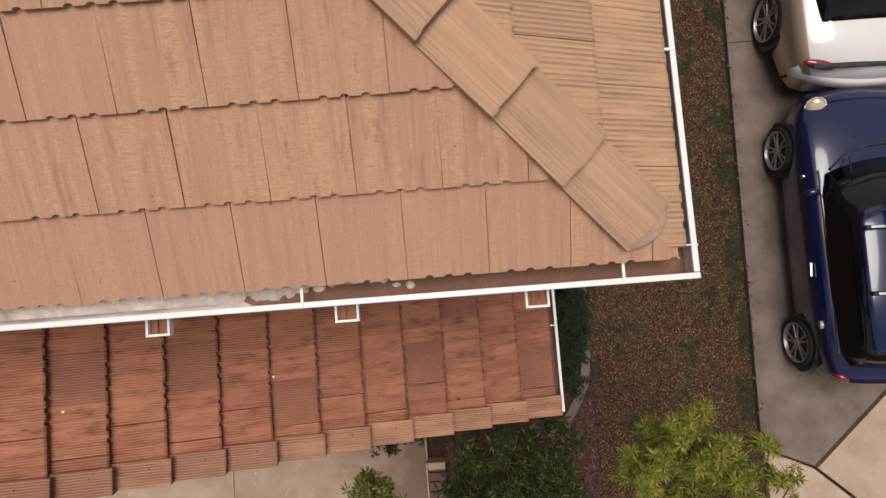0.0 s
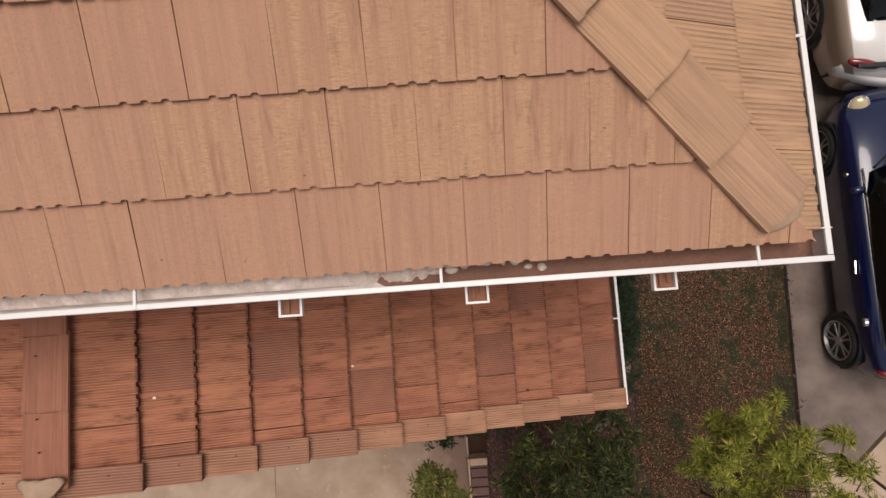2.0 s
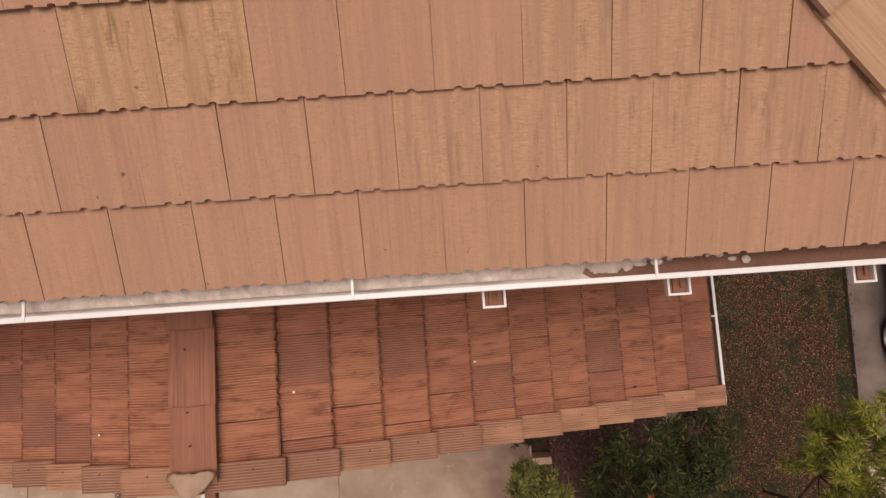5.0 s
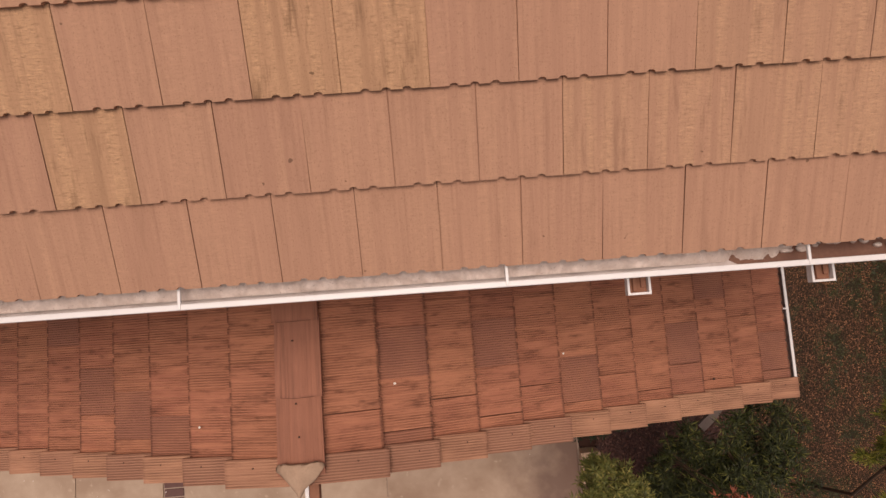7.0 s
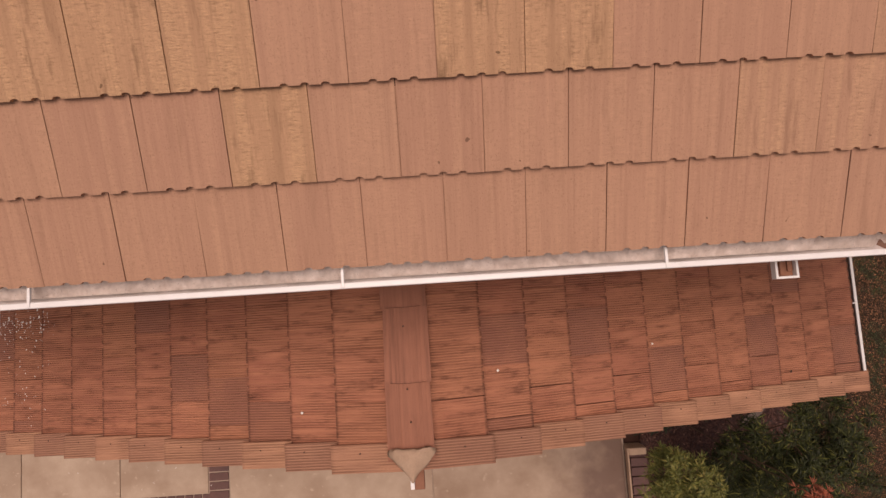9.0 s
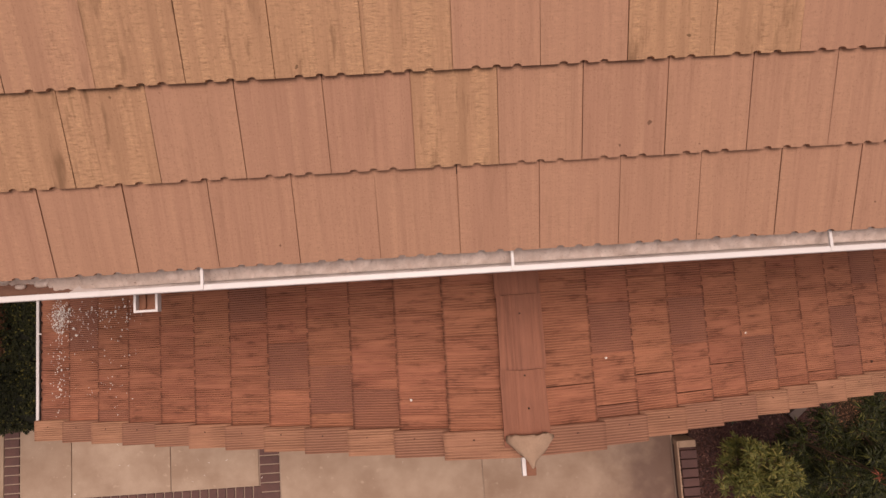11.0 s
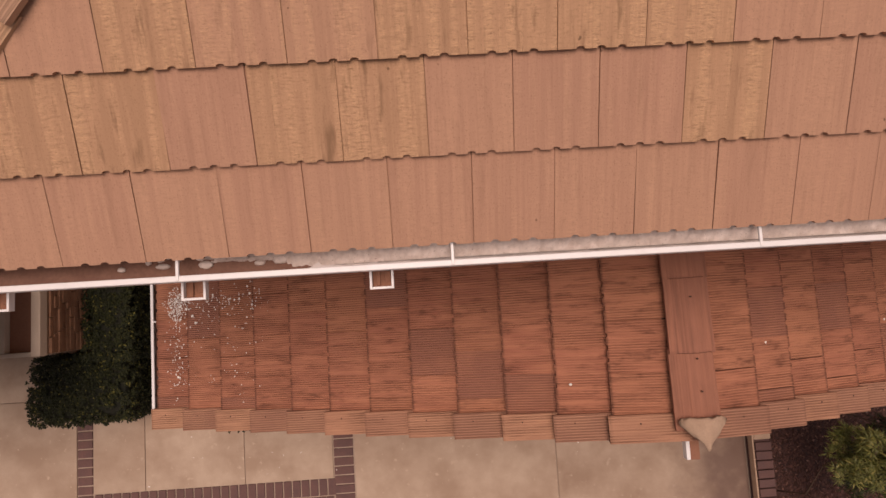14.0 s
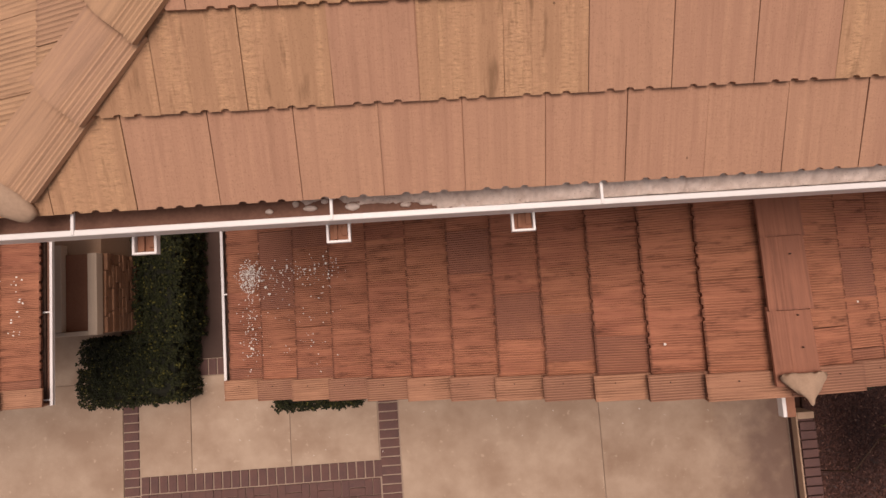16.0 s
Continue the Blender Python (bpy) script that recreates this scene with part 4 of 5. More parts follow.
def shrub(name, base, lobes, clumps, leaf, width, per, mat, label, seed, clump_r=0.05, cat="shrub", bunch=0.045, trunk=0.008):
    """A shrub: stems that fork to lobes (x, y, z, rx, ry, rz), each lobe set with leafy clumps on its outside."""
    r = random.Random(seed)
    root = new(name)
    root.location = base
    bm = bmesh.new()
    cs = []
    total = sum(l[3] * l[4] for l in lobes)
    bx, by, bz = base
    mean = Vector([sum(l[k] for l in lobes) / len(lobes) for k in range(3)]) - Vector(base)
    fork = Vector((mean.x * 0.72, mean.y * 0.72, mean.z * 0.66))
    bend = Vector((fork.x * 0.3 + r.uniform(-0.04, 0.04), fork.y * 0.3, fork.z * 0.5))
    tube(bm, (0, 0, 0), bend, trunk, trunk * 0.8, 8)
    tube(bm, bend, fork, trunk * 0.8, trunk * 0.55, 8)
    for (x, y, z, rx, ry, rz) in lobes:
        tip = Vector((x - bx, y - by, z - bz))
        mid = fork.lerp(tip, 0.5) + Vector((r.uniform(-0.05, 0.05), r.uniform(-0.05, 0.05), 0.04))
        tube(bm, fork, mid, 0.007, 0.005)
        tube(bm, mid, tip, 0.005, 0.003)
        for _ in range(max(2, int(clumps / 7 * rx * ry / total))):
            th, u = r.uniform(0, 2 * math.pi), r.uniform(-0.5, 1)
            s = math.sqrt(1 - u * u)
            q = r.uniform(0.5, 1.08)
            hub = Vector((tip.x + rx * q * s * math.cos(th), tip.y + ry * q * s * math.sin(th), tip.z + rz * q * u))
            tube(bm, tip.lerp(hub, 0.1), hub, 0.006, 0.003, 5)
            for _ in range(7):
                p = hub + Vector((r.gauss(0, bunch), r.gauss(0, bunch), r.gauss(0, bunch * 0.7)))
                cs.append((p.x, p.y, p.z, clump_r * r.uniform(0.6, 1.3)))
                tube(bm, hub - Vector((0, 0, bunch)), p, 0.003, 0.002, 3)
    link("stem_framework", from_bm("stem_framework", bm, M_TWIG), root)
    leaf_cloud("foliage", cs, leaf, width, per, mat, root, seed + 1)
    return tagged(root, label, cat)


shrub("feathery_tree", (1.60, -2.80, -0.1),
      [(0.73, -1.12, 3.31, 0.17, 0.16, 0.22), (0.48, -1.35, 3.27, 0.25, 0.16, 0.2), (1.15, -1.33, 3.39, 0.22, 0.14, 0.28), (0.95, -1.30, 3.28, 0.25, 0.2, 0.2), (0.28, -1.42, 3.32, 0.14, 0.12, 0.15),
       (-0.02, -1.67, 3.49, 0.11, 0.1, 0.12), (0.28, -1.71, 3.39, 0.18, 0.14, 0.16), (0.88, -1.73, 3.44, 0.3, 0.2, 0.25), (1.23, -1.62, 3.35, 0.2, 0.2, 0.25), (0.58, -1.85, 3.34, 0.3, 0.2, 0.2), (0.73, -1.47, 2.87, 0.5, 0.4, 0.35)],
      620, 0.070, 0.0085, 34, M_LEAF_LIGHT, "feathery yellow-green young tree on the lawn's edge", 21, 0.016, "tree", 0.036, 0.022)
shrub("dark_shrub", (-0.35, -1.49, -0.1),
      [(-0.55, -1.55, 2.23, 0.36, 0.3, 0.35), (-0.15, -1.49, 2.18, 0.32, 0.28, 0.33), (-0.85, -1.79, 2.16, 0.3, 0.25, 0.3), (-0.30, -1.89, 2.11, 0.45, 0.3, 0.3), (-0.75, -2.09, 1.46, 0.4, 0.35, 0.3), (-0.20, -2.34, 1.35, 0.5, 0.4, 0.3), (-0.70, -2.67, 1.04, 0.4, 0.35, 0.3), (0.05, -1.39, 1.90, 0.16, 0.15, 0.2)],
      1000, 0.085, 0.012, 20, M_LEAF_DARK, "dark green narrow-leaved shrub beside the front wing", 31, 0.04)
shrub("olive_shrub", (-1.00, -2.93, -0.1), [(-1.72, -1.63, 2.68, 0.15, 0.13, 0.15), (-1.60, -1.78, 2.63, 0.17, 0.13, 0.15), (-1.85, -1.80, 2.55, 0.16, 0.12, 0.14), (-1.70, -1.71, 2.41, 0.2, 0.16, 0.15)],
      230, 0.062, 0.012, 22, M_LEAF_MID, "olive-green leafy shrub by the edging wall", 41, 0.03)
shrub("red_tip_shrub", (-1.00, -1.59, -0.1), [(-1.02, -1.64, 3.17, 0.09, 0.07, 0.08), (-0.90, -1.78, 3.12, 0.07, 0.07, 0.08)], 34, 0.06, 0.012, 16, M_LEAF_RED, "shrub with fresh red leaf tips", 51, 0.02)
shrub("conifer_shrub", (0.12, -0.35, -0.1), [(0.20, 0.15, 1.35, 0.28, 0.3, 0.45), (0.23, -0.25, 1.35, 0.3, 0.3, 0.45), (0.24, -0.65, 1.3, 0.28, 0.28, 0.42), (0.12, -1.00, 1.15, 0.3, 0.22, 0.4), (0.18, -0.40, 0.9, 0.36, 0.7, 0.4)],
      1700, 0.055, 0.010, 20, M_CONIFER, "dark bluish-green conifer hedge beside the lower gutter", 61, 0.03, "shrub", 0.05)
shrub("low_conifer", (-1.5, -1.2, -0.1), [(-1.65, -1.30, 1.6, 0.24, 0.2, 0.35), (-1.23, -1.22, 1.5, 0.32, 0.2, 0.4), (-0.78, -1.18, 1.5, 0.32, 0.18, 0.4), (-1.43, -1.21, 1.25, 0.3, 0.22, 0.35)],
      1000, 0.055, 0.010, 20, M_CONIFER, "dark bluish-green conifer under the gable's rake", 71, 0.03, "shrub", 0.05)


def hedge(name, boxes, leaf, density, label, seed):
    """A clipped hedge: a solid added core coloured as its inner shade, and small leaves over all its sides."""
    r = random.Random(seed)
    root = new(name)
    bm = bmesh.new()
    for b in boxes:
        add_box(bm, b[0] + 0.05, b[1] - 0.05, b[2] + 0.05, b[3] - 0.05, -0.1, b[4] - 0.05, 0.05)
    link("twig_core", from_bm("twig_core", bm, M_CORE), root, "solid filling within the hedge, its inner shade given as near-black colour")
    cs = []
    for x0, x1, y0, y1, h in boxes:
        for _ in range(int((x1 - x0) * (y1 - y0) * density)):
            cs.append((r.uniform(x0, x1), r.uniform(y0, y1), h + 0.05 * noise.noise((r.random() * 9, seed, 0)) - 0.02, 0.03))
        per = 2 * (x1 - x0) + 2 * (y1 - y0)
        for _ in range(int(per * h * density * 0.7)):
            z = r.uniform(0.0, h)
            s = r.random() * per
            if s < x1 - x0:
                p = (x0 + s, y0)
            elif s < 2 * (x1 - x0):
                p = (x0 + s - (x1 - x0), y1)
            elif s < 2 * (x1 - x0) + (y1 - y0):
                p = (x0, y0 + s - 2 * (x1 - x0))
            else:
                p = (x1, y0 + s - 2 * (x1 - x0) - (y1 - y0))
            cs.append((p[0] + r.uniform(-0.03, 0.03), p[1] + r.uniform(-0.03, 0.03), z, 0.03))
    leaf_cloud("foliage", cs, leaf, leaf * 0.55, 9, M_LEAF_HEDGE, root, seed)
    return tagged(root, label, "hedge")


hedge("clipped_hedge", [(-10.12, -8.98, -1.34, -0.60, 0.62), (-9.38, -8.88, -0.60, 0.9, 0.80)], 0.04, 520, "dark clipped hedge beside the stone wall", 81)
hedge("low_hedge", [(-7.88, -6.86, -1.54, -0.86, 0.55)], 0.04, 420, "low clipped hedge below the gable", 82)

# bird droppings splashed on the lower roof
r = random.Random(12)
vs, fs = [], []
for i in range(760):
    d = abs(r.gauss(0, 1))
    x = -7.46 + r.gauss(0, 0.05) + (r.random() < 0.34) * r.uniform(0, 0.8)
    y = -0.07 + r.gauss(0, 0.06) - (r.random() < 0.25) * r.uniform(0, 0.7)
    if not (-7.72 < x < -4.2 and -0.90 < y < 0.3):
        continue
    s = r.uniform(0.0015, 0.0065) * (1.9 if r.random() < 0.08 else 1.0)
    z0 = low_z(x) + 0.028
    k = len(vs)
    for j in range(6):
        t = 2 * math.pi * j / 6
        dx = s * math.cos(t) * r.uniform(0.6, 1.3)
        vs.append((x + dx, y + s * math.sin(t) * r.uniform(0.6, 1.3), z0 + GP * dx))
    fs.append(tuple(range(k, k + 6)))
for i in range(34):
    x, y, s = -9.56 - abs(r.gauss(0, 0.22)), r.uniform(-0.5, 0.1), r.uniform(0.003, 0.009)
    k = len(vs)
    vs += [(x + s * math.cos(math.pi * j / 3), y + s * math.sin(math.pi * j / 3), wing_z(x) + 0.03 - GP * s * math.cos(math.pi * j / 3)) for j in range(6)]
    fs.append(tuple(range(k, k + 6)))
for x, y in ((-3.335, -0.535), (-4.55, -0.72), (-2.2, -0.48)):
    k = len(vs)
    for j in range(6):
        t = 2 * math.pi * j / 6
        vs.append((x + 0.009 * math.cos(t), y + 0.008 * math.sin(t), low_z(x) + 0.03 - (GP if x > RX else -GP) * 0.009 * math.cos(t)))
    fs.append(tuple(range(k, k + 6)))
tagged(link("bird_droppings", mesh("bird_droppings", vs, fs, M_DROP)), "white splashes of bird droppings on the lower tiles", "droppings", kind="stuff")


# pale petals blown over the drive, a pebble on the tiles
scatter_bits("petals", 60, (-9.6, -1.6, -2.3, -1.05), 0.017, 0.022, M_DROP, "small pale petals scattered on the drive", "petals", 77)
bm = bmesh.new()
bmesh.ops.create_icosphere(bm, subdivisions=2, radius=0.011)
for v in bm.verts:
    v.co *= 1 + 0.35 * noise.noise(v.co * 90)
pebble = tagged(link("pebble", from_bm("pebble", bm, M_DECK, smooth=True)), "small dark pebble lying on the lower tiles", "pebble")
pebble.location = (-0.942, -0.815, 2.995)
for x, y in ((RX, -0.575), (RX + 0.01, -0.76), (RX - 0.004, -0.22)):
    link("nail", NAIL, garage_roof).location = (x, y, RZ + 0.050)


# ---- cars ----
def loft(name, rings, mats, pick=None, caps=True, smooth=True):
    """A skin over rings of equal length; pick gives the material's index from ring and place."""
    k = len(rings[0])
    vs = [p for ring in rings for p in ring]
    fs, idx = [], []
    for i in range(len(rings) - 1):
        for j in range(k - 1):
            fs.append((i * k + j, i * k + j + 1, (i + 1) * k + j + 1, (i + 1) * k + j))
            idx.append(pick(i, j) if pick else 0)
    if caps:
        fs += [tuple(range(k))[::-1], tuple(range((len(rings) - 1) * k, len(rings) * k))]
        idx += [0, 0]
    me = mesh(name, vs, fs, *mats, smooth=smooth)
    if len(me.polygons) == len(idx):
        me.polygons.foreach_set("material_index", idx)
    return me


def wheel(name, x, y, rad, parent, spokes=10):
    root = new(name)
    root.parent = parent
    root.location = (x, y, rad)
    bm = bmesh.new()
    seg = 40
    prof = [(0.10, 0.70), (0.0, 0.79), (-0.008, 0.88), (0.015, 0.97), (0.05, 1.0), (0.15, 1.0), (0.185, 0.93), (0.19, 0.7)]
    rows = [[bm.verts.new((px, rad * pr * math.cos(2 * math.pi * i / seg), rad * pr * math.sin(2 * math.pi * i / seg))) for i in range(seg)] for px, pr in prof]
    for a, b in zip(rows, rows[1:]):
        for i in range(seg):
            bm.faces.new((a[i], a[(i + 1) % seg], b[(i + 1) % seg], b[i]))
    link("tyre", from_bm("tyre", bm, M_TYRE, smooth=True), root)
    bm = bmesh.new()
    prof = [(0.012, 0.79), (-0.006, 0.815), (-0.006, 0.765), (0.03, 0.73), (0.11, 0.72)]
    rows = [[bm.verts.new((px, rad * pr * math.cos(2 * math.pi * i / seg), rad * pr * math.sin(2 * math.pi * i / seg))) for i in range(seg)] for px, pr in prof]
    for a, b in zip(rows, rows[1:]):
        for i in range(seg):
            bm.faces.new((a[i], a[(i + 1) % seg], b[(i + 1) % seg], b[i]))
    for s in range(spokes):
        a = 2 * math.pi * s / spokes + (0.12 if s % 2 else -0.12)
        add_box(bm, 0.012, 0.032, -0.011, 0.011, rad * 0.12, rad * 0.77, 0.003, 0, Matrix.Rotation(a, 4, 'X'))
    tube(bm, (0.004, 0, 0), (0.05, 0, 0), rad * 0.16, rad * 0.18, 16)
    link("rim", from_bm("rim", bm, M_RIM), root, "grey spoked alloy rim")
    bm = bmesh.new()
    tube(bm, (0.085, 0, 0), (0.10, 0, 0), rad * 0.72, rad * 0.72, 32)
    link("hub_disc", from_bm("hub_disc", bm, M_BLACKP), root)
    return root


def side_points(w, sill, belt, top, edge):
    """Half a cross-section from the sill up over the shoulder to the middle: (outward, height)."""
    return [(w - 0.10, sill), (w - 0.055, sill + 0.06), (w - 0.022, sill + (belt - sill) * 0.45), (w - 0.002, belt - 0.16), (w - 0.014, belt - 0.06), (w - 0.07, belt - 0.012), (w - 0.12, belt + 0.006), (w - edge, belt + (top - belt) * 0.55), (w * 0.45, top - 0.012), (w * 0.2, top - 0.003), (0, top)]


def mirror_ring(half, cx, y, shift=None):
    left = [(cx - a, y + (shift(a) if shift else 0), z) for a, z in half]
    right = [(cx + a, y + (shift(a) if shift else 0), z) for a, z in half[-2::-1]]
    return left + right


def blue_hatchback(cx):
    car = new("blue_hatchback")
    bow = lambda k: (lambda a: -k * (a / 0.8) ** 2)
    st = [(-1.82, 0.60, 0.34, 0.74, 0.78, 0.16), (-1.80, 0.68, 0.30, 0.80, 0.84, 0.16), (-1.68, 0.76, 0.26, 0.88, 0.92, 0.16), (-1.35, 0.815, 0.22, 0.91, 0.95, 0.18), (-0.9, 0.825, 0.19, 0.905, 0.95, 0.2), (0.0, 0.825, 0.19, 0.885, 0.93, 0.2),
          (0.55, 0.825, 0.20, 0.875, 0.93, 0.2), (0.85, 0.822, 0.22, 0.855, 0.925, 0.22), (1.15, 0.80, 0.24, 0.81, 0.89, 0.24), (1.40, 0.745, 0.27, 0.75, 0.83, 0.25), (1.55, 0.66, 0.30, 0.68, 0.75, 0.25), (1.63, 0.56, 0.34, 0.60, 0.65, 0.22), (1.655, 0.46, 0.38, 0.52, 0.54, 0.2)]
    rings = []
    for y, w, sill, belt, top, edge in st:
        k = 0.05 if y > 1.3 else (0.05 if y < -1.6 else 0.0)
        rings.append(mirror_ring(side_points(w, sill, belt, top, edge), cx, y, bow(-k if y < 0 else k)))
    body = link("body", loft("body", rings, [M_BLUE]), car)
    body.data.materials.append(M_BLACKP)
    # greenhouse: dark glass all round, blue roof panel on top
    gl = [(-1.62, 0.66, 0.94, 1.00, 0.56), (-1.48, 0.72, 0.92, 1.22, 0.62), (-1.32, 0.74, 0.91, 1.335, 0.655), (-0.8, 0.75, 0.905, 1.375, 0.68), (-0.2, 0.75, 0.90, 1.385, 0.685), (0.22, 0.745, 0.895, 1.345, 0.67), (0.45, 0.73, 0.90, 1.18, 0.66), (0.72, 0.67, 0.90, 0.955, 0.60)]
    rings = []
    for y, wb, zb, zt, wt in gl:
        half = [(wb, zb), (wb - 0.012, zb + (zt - zb) * 0.3), (wt + 0.035, zb + (zt - zb) * 0.78), (wt, zt - 0.035), (wt - 0.07, zt - 0.004), (wt * 0.5, zt + 0.010), (0, zt + 0.014)]
        rings.append(mirror_ring(half, cx, y, lambda a, y=y: -0.16 * (a / 0.7) ** 2 if y > 0.1 else (0.06 * (a / 0.7) ** 2 if y < -1.25 else 0)))
    link("cabin_glass", loft("cabin_glass", rings, [M_GLASS]), car, "dark tinted glass")
    rings = []
    for y, wt, zt in ((-1.40, 0.58, 1.33), (-1.36, 0.64, 1.352), (-0.8, 0.68, 1.385), (-0.2, 0.685, 1.395), (0.12, 0.67, 1.375), (0.22, 0.64, 1.352)):
        half = [(wt + 0.012, zt - 0.045), (wt + 0.008, zt - 0.02), (wt - 0.03, zt), (wt * 0.55, zt + 0.012), (0, zt + 0.016)]
        rings.append(mirror_ring(half, cx, y, lambda a, y=y: -0.13 * (a / 0.6) ** 2 if y > 0.1 else 0))
    roof = link("roof", loft("roof", rings, [M_BLUE]), car)
    # sunroof pane, roof rack
    bm = bmesh.new()
    add_box(bm, cx - 0.33, cx + 0.33, -1.0, -0.15, 1.398, 1.412, 0.006)
    link("sunroof", from_bm("sunroof", bm, M_GLASS), roof, "black glass sunroof panel")
    for y in (-0.10, -0.78):
        bm = bmesh.new()
        add_box(bm, cx - 0.69, cx + 0.69, y - 0.018, y + 0.018, 1.43, 1.455, 0.006)
        for s in (-1, 1):
            add_box(bm, cx + s * 0.63 - 0.05, cx + s * 0.63 + 0.05, y - 0.022, y + 0.022, 1.37, 1.43, 0.006)
        rk = link("rack_bar", from_bm("rack_bar", bm, M_BLACKP), car, "black roof rack bar")
        for s in (-1, 1):
            bm = bmesh.new()
            add_box(bm, cx + s * 0.58 - 0.07, cx + s * 0.58 + 0.07, y - 0.013, y + 0.013, 1.456, 1.463, 0.003)
            link("rack_plate", from_bm("rack_plate", bm, M_RACK), rk, "silver plate")
    for s in (-1, 1):
        bm = bmesh.new()
        add_box(bm, cx + s * 0.40 - 0.028, cx + s * 0.40 + 0.028, -1.25, 0.22, 1.456, 1.49, 0.008)
        link("rack_rail", from_bm("rack_rail", bm, M_RACK), car, "white metal carrier rail")
    for s in (-1, 1):
        # wheels, arches
        for y in (1.0, -1.36):
            wx = cx + s * 0.828
            wh = wheel("wheel", wx, y, 0.295, car)
            if s > 0:
                wh.rotation_euler = (0, 0, math.pi)
            bm = bmesh.new()
            for i in range(17):
                a0, a1 = math.pi * (i - 0.5) / 16, math.pi * (i + 0.5) / 16
                tube(bm, (cx + s * 0.80, y + 0.335 * math.cos(a0), 0.295 + 0.335 * math.sin(a0)), (cx + s * 0.80, y + 0.335 * math.cos(a1), 0.295 + 0.335 * math.sin(a1)), 0.012, 0.012, 6)
            tube(bm, (cx + s * 0.60, y, 0.30), (cx + s * 0.79, y, 0.30), 0.33, 0.335, 24)
            link("wheel_arch", from_bm("wheel_arch", bm, M_BLACKP), car, "black plastic wheel arch")
        # headlight, tail light, mirror, handle, belt strip, filler cap
        bm = bmesh.new()
        bmesh.ops.create_uvsphere(bm, u_segments=20, v_segments=12, radius=1.0)
        hl = link("headlight", from_bm("headlight", bm, M_LAMP, smooth=True), car, "yellowed oval headlamp")
        hl.matrix_basis = Matrix.Translation((cx + s * 0.585, 1.385, 0.735)) @ pose(0, 0, 0, 38, s * 18, 0) @ Matrix.Diagonal((0.105, 0.12, 0.055, 1))
        bm = bmesh.new()
        for i in range(24):
            a0, a1 = 2 * math.pi * i / 24, 2 * math.pi * (i + 1) / 24
            tube(bm, (math.cos(a0), math.sin(a0), 0), (math.cos(a1), math.sin(a1), 0), 0.075, 0.075, 6)
        rg = link("headlight_ring", from_bm("headlight_ring", bm, M_CHROME, smooth=True), car, "chrome ring")
        rg.matrix_basis = Matrix.Translation((cx + s * 0.585, 1.385, 0.735)) @ pose(0, 0, 0, 38, s * 18, 0) @ Matrix.Diagonal((0.112, 0.128, 0.13, 1))
        bm = bmesh.new()
        bmesh.ops.create_uvsphere(bm, u_segments=16, v_segments=10, radius=1.0)
        tl = link("tail_light", from_bm("tail_light", bm, M_RED, smooth=True), car, "red tail lamp")
        tl.matrix_basis = Matrix.Translation((cx + s * 0.655, -1.715, 0.76)) @ pose(0, 0, 0, 0, 0, s * 28) @ Matrix.Diagonal((0.10, 0.045, 0.085, 1))
        bm = bmesh.new()
        bmesh.ops.create_uvsphere(bm, u_segments=14, v_segments=10, radius=1.0)
        mr = link("door_mirror", from_bm("door_mirror", bm, M_BLUE, smooth=True), car)
        mr.matrix_basis = Matrix.Translation((cx + s * 0.865, 0.36, 0.95)) @ Matrix.Diagonal((0.085, 0.05, 0.06, 1))
        bm = bmesh.new()
        tube(bm, (cx + s * 0.845, -0.42, 0.76), (cx + s * 0.85, -0.57, 0.75), 0.014, 0.012, 8)
        link("door_handle", from_bm("door_handle", bm, M_CHROME), car, "chrome door handle")
        bm = bmesh.new()
        ys = (-1.42, -1.0, -0.5, 0.0, 0.45, 0.62)
        for a, b in zip(ys, ys[1:]):
            tube(bm, (cx + s * 0.742, a, 0.915), (cx + s * 0.742, b, 0.91 - 0.01 * (b > 0.3)), 0.009, 0.009, 6)
        link("belt_strip", from_bm("belt_strip", bm, M_CHROME), car, "chrome strip under the windows")
        bm = bmesh.new()
        tube(bm, (cx + s * 0.80, 0.58, 0.74), (cx + s * 0.835, 0.58, 0.74), 0.03, 0.03, 14)
        link("indicator", from_bm("indicator", bm, M_CHROME), car, "small chrome side lamp")
    bm = bmesh.new()
    tube(bm, (cx - 0.805, -1.12, 0.78), (cx - 0.835, -1.12, 0.77), 0.055, 0.05, 18)
    link("filler_cap", from_bm("filler_cap", bm, M_CHROME), car, "round chrome filler cap")
    bm = bmesh.new()
    arc = [(-0.62, 0.62), (-0.4, 0.80), (-0.2, 0.86), (0.0, 0.88), (0.2, 0.86), (0.4, 0.80), (0.62, 0.62)]
    for (a, ya), (b, yb) in zip(arc, arc[1:]):
        tube(bm, (cx + a, ya, 0.935 - 0.02 * abs(a)), (cx + b, yb, 0.935 - 0.02 * abs(b)), 0.012, 0.012, 6)
    link("hood_seam", from_bm("hood_seam", bm, M_BLACKP), car)
    for s in (-1, 1):
        bm = bmesh.new()
        tube(bm, (cx + s * 0.42, 0.74, 0.96), (cx + s * 0.52, 0.52, 1.10), 0.010, 0.008, 6)
        link("wiper", from_bm("wiper", bm, M_BLACKP), car)
        bm = bmesh.new()
        tube(bm, (cx + s * 0.28, 0.98, 0.90), (cx + s * 0.28, 1.0, 0.905), 0.014, 0.010, 8)
        link("washer_jet", from_bm("washer_jet", bm, M_BLACKP), car)
    bm = bmesh.new()
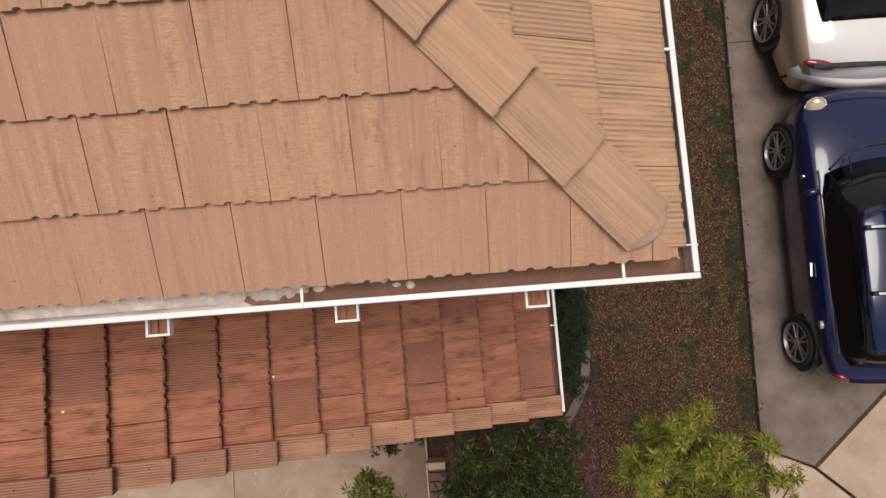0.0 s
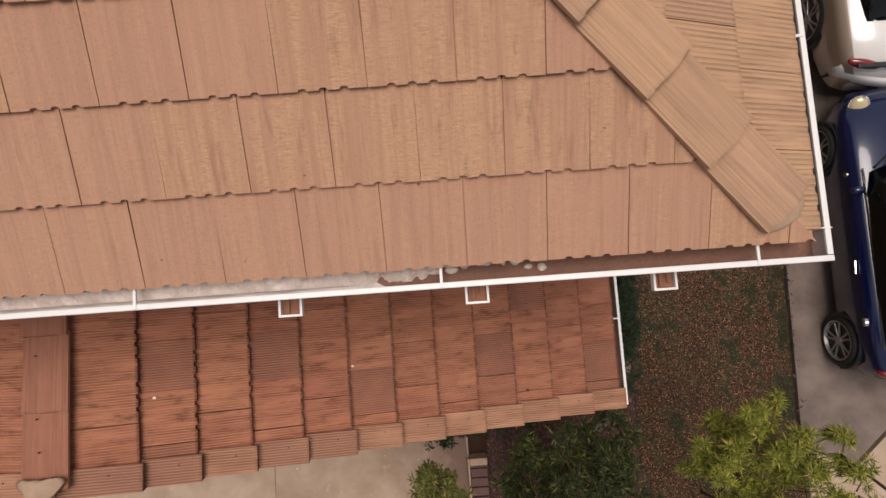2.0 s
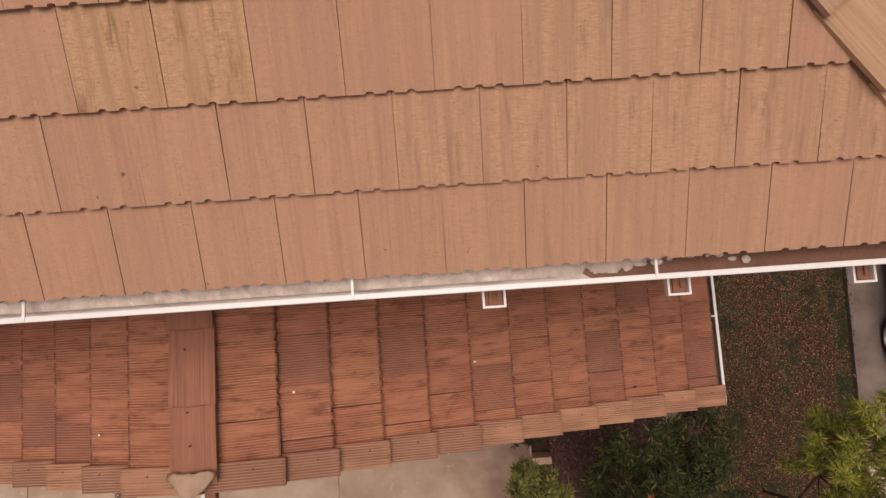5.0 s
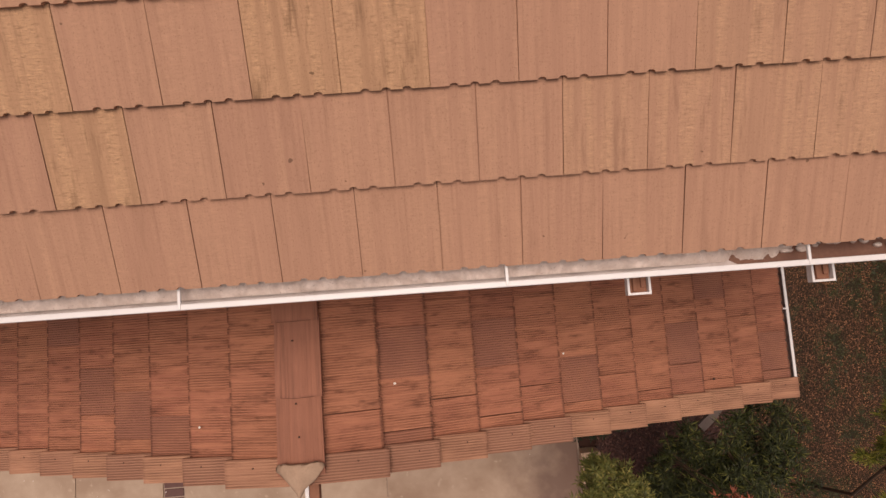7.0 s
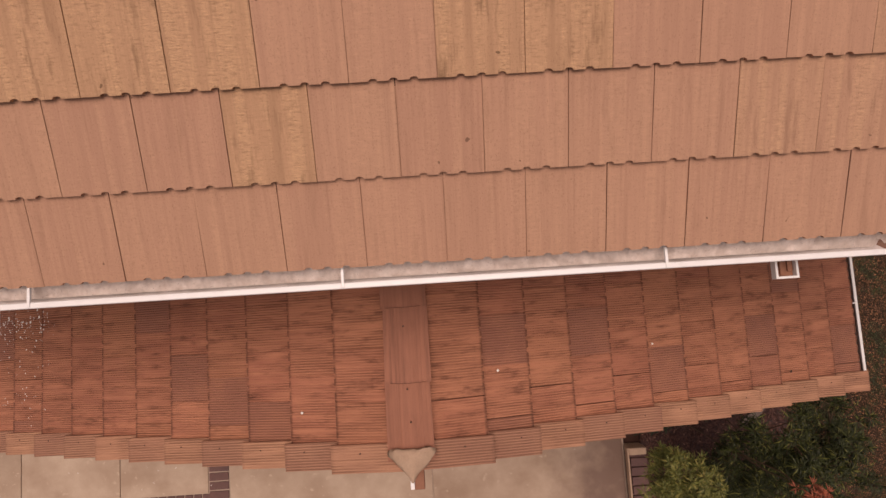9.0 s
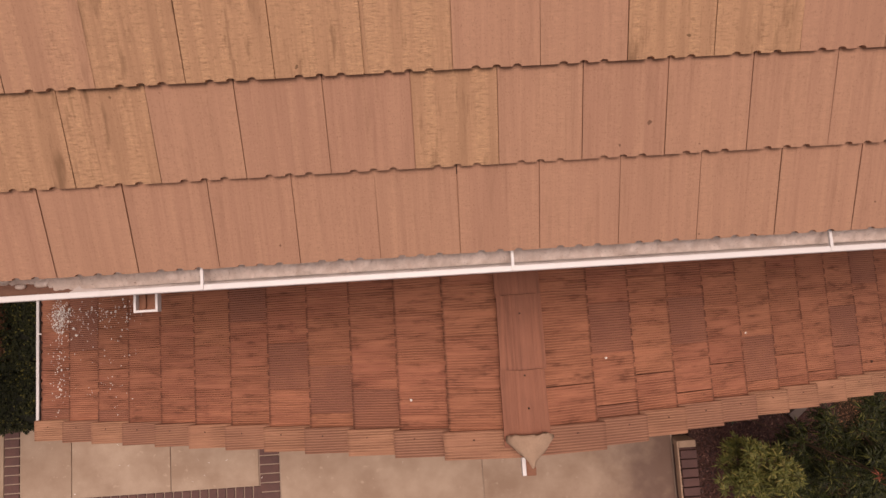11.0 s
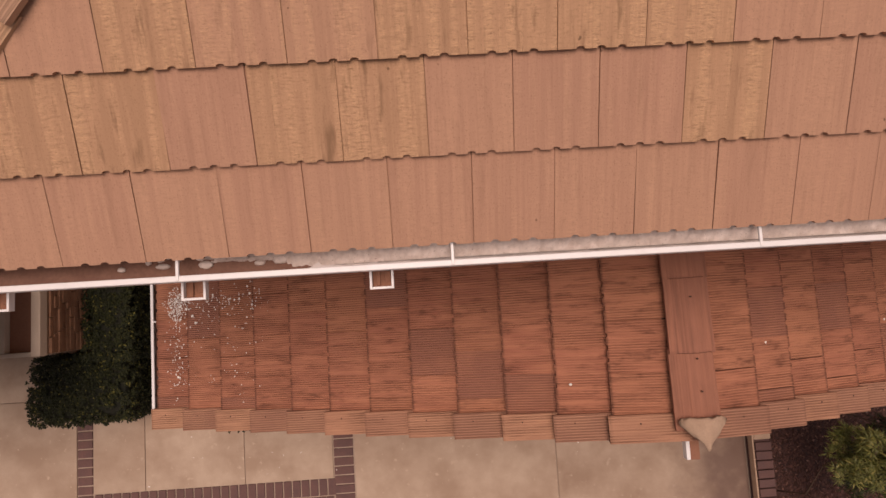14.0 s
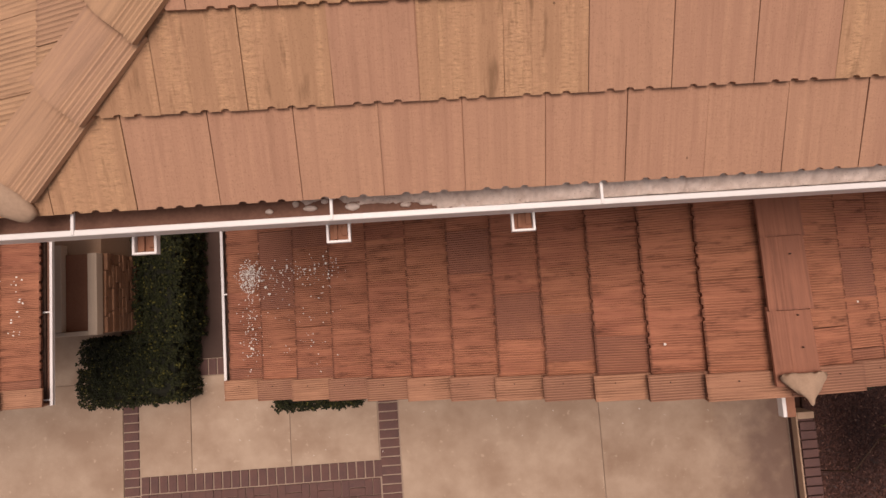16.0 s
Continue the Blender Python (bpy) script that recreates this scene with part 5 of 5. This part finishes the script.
    for i in range(10):
        a, b = -0.46 + 0.092 * i, -0.46 + 0.092 * (i + 1)
        f = lambda t: 1.655 - 0.05 * (t / 0.46) ** 2 - 0.02
        tube(bm, (cx + a, f(a), 0.60), (cx + b, f(b), 0.60), 0.012, 0.012, 6)
    link("grille_strip", from_bm("grille_strip", bm, M_CHROME), car, "chrome grille strip")
    return tagged(car, "dark blue two-door hatchback with a silver roof rack, parked", "car")


def white_saloon(cx, y0):
    """Seen from above and behind: pale boot lid, flank coloured as a champagne reflection, red tail lamps, dark rear
    window.
    """
    car = new("white_saloon")
    st = [(0.0, 0.66, 0.34, 0.62, 0.66, 0.2), (0.05, 0.80, 0.30, 0.78, 0.84, 0.2), (0.16, 0.865, 0.28, 0.90, 0.97, 0.2), (0.5, 0.905, 0.24, 0.955, 1.03, 0.2), (0.9, 0.915, 0.22, 0.96, 1.03, 0.2), (1.5, 0.92, 0.20, 0.95, 1.02, 0.2), (2.6, 0.92, 0.20, 0.93, 1.0, 0.2),
          (3.4, 0.91, 0.22, 0.90, 0.98, 0.22), (4.0, 0.86, 0.26, 0.82, 0.9, 0.24), (4.4, 0.72, 0.3, 0.68, 0.74, 0.24)]
    rings = []
    for y, w, sill, belt, top, edge in st:
        rings.append(mirror_ring(side_points(w, sill, belt, top, edge), cx, y0 + y, lambda a, y=y: 0.10 * (a / 0.8) ** 2 if y < 0.3 else 0))
    body = link("body", loft("body", rings, [M_CARWHITE, M_BRONZE], lambda i, j: 1 if (j < 5 or j > 14) else 0), car, "pearl white body, a champagne reflection coloured into its flanks")
    gl = [(0.62, 0.70, 0.98, 1.03, 0.60), (0.95, 0.74, 0.97, 1.22, 0.62), (1.35, 0.76, 0.96, 1.40, 0.62), (2.2, 0.76, 0.95, 1.45, 0.63), (2.8, 0.75, 0.95, 1.36, 0.62), (3.4, 0.70, 0.96, 1.0, 0.6)]
    rings = []
    for y, wb, zb, zt, wt in gl:
        half = [(wb, zb), (wb - 0.012, zb + (zt - zb) * 0.3), (wt + 0.035, zb + (zt - zb) * 0.78), (wt, zt - 0.035), (wt - 0.07, zt - 0.004), (wt * 0.5, zt + 0.010), (0, zt + 0.014)]
        rings.append(mirror_ring(half, cx, y0 + y))
    link("cabin_glass", loft("cabin_glass", rings, [M_GLASS]), car, "dark tinted glass")
    rings = []
    for y, wt, zt in ((1.40, 0.60, 1.415), (1.5, 0.63, 1.43), (2.2, 0.645, 1.465), (2.7, 0.63, 1.40)):
        half = [(wt + 0.01, zt - 0.045), (wt, zt - 0.015), (wt - 0.05, zt + 0.003), (wt * 0.5, zt + 0.012), (0, zt + 0.016)]
        rings.append(mirror_ring(half, cx, y0 + y))
    link("roof", loft("roof", rings, [M_CARWHITE]), car)
    bm = bmesh.new()
    add_box(bm, cx - 0.80, cx + 0.80, y0 + 0.10, y0 + 0.16, 0.925, 0.955, 0.01)
    link("boot_strip", from_bm("boot_strip", bm, M_BLACKP), car, "dark strip between the tail lamps")
    for s in (-1, 1):
        bm = bmesh.new()
        bmesh.ops.create_uvsphere(bm, u_segments=18, v_segments=10, radius=1.0)
        tl = link("tail_light", from_bm("tail_light", bm, M_RED, smooth=True), car, "dark red tail lamp")
        tl.matrix_basis = Matrix.Translation((cx + s * 0.70, y0 + 0.165, 0.90)) @ pose(0, 0, 0, 0, 0, s * 14) @ Matrix.Diagonal((0.19, 0.055, 0.06, 1))
        wh = wheel("wheel", cx + s * 0.915, y0 + 1.0, 0.33, car)
        wf = wheel("wheel", cx + s * 0.915, y0 + 3.7, 0.33, car)
        if s > 0:
            wh.rotation_euler = wf.rotation_euler = (0, 0, math.pi)
        for y in (1.0, 3.7):
            bm = bmesh.new()
            tube(bm, (cx + s * 0.65, y0 + y, 0.34), (cx + s * 0.885, y0 + y, 0.34), 0.38, 0.385, 28)
            link("wheel_arch", from_bm("wheel_arch", bm, M_BLACKP), car, "black wheel arch")
    rings = []
    for i in range(-8, 9):
        a = i / 8
        x, y = cx + 0.84 * a, y0 - 0.03 + 0.20 * abs(a) ** 2.4
        rings.append([(x, y + 0.10, 0.74), (x, y + 0.03, 0.735), (x, y, 0.70), (x, y - 0.005, 0.60), (x, y + 0.02, 0.52), (x, y + 0.10, 0.50)])
    link("bumper", loft("bumper", rings, [M_CARWHITE]), car, "pearl white wrap-round bumper")
    rings = [[(x, y + 0.005, z - 0.02 - 0.17 * k) for k, (x, y, z) in enumerate(((r[4][0], r[4][1] + 0.02, 0.52), (r[4][0], r[4][1] + 0.06, 0.52)))] for r in rings]
    link("bumper_skirt", loft("bumper_skirt", rings, [M_BLACKP], caps=False), car, "black plastic skirt under the bumper")
    bm = bmesh.new()
    add_box(bm, cx - 0.26, cx + 0.26, y0 - 0.015, y0 + 0.01, 0.50, 0.62, 0.006)
    link("number_plate", from_bm("number_plate", bm, M_RACK), car, "plain pale plate")
    bm = bmesh.new()
    tube(bm, (cx - 0.02, y0 + 0.72, 1.07), (cx + 0.35, y0 + 0.78, 1.11), 0.012, 0.010, 6)
    link("rear_wiper", from_bm("rear_wiper", bm, M_BLACKP), car)
    return tagged(car, "white saloon with flanks coloured as a champagne reflection, parked nose away", "car")


blue_hatchback(0.0).matrix_basis = pose(4.213, 0.446, 0, 0, 0, -1.2) @ Matrix.Scale(1.033, 4)
white_saloon(0.0, 0.0).matrix_basis = pose(4.36, 2.17, 0, 0, 0, -1.2) @ Matrix.Scale(1.033, 4)
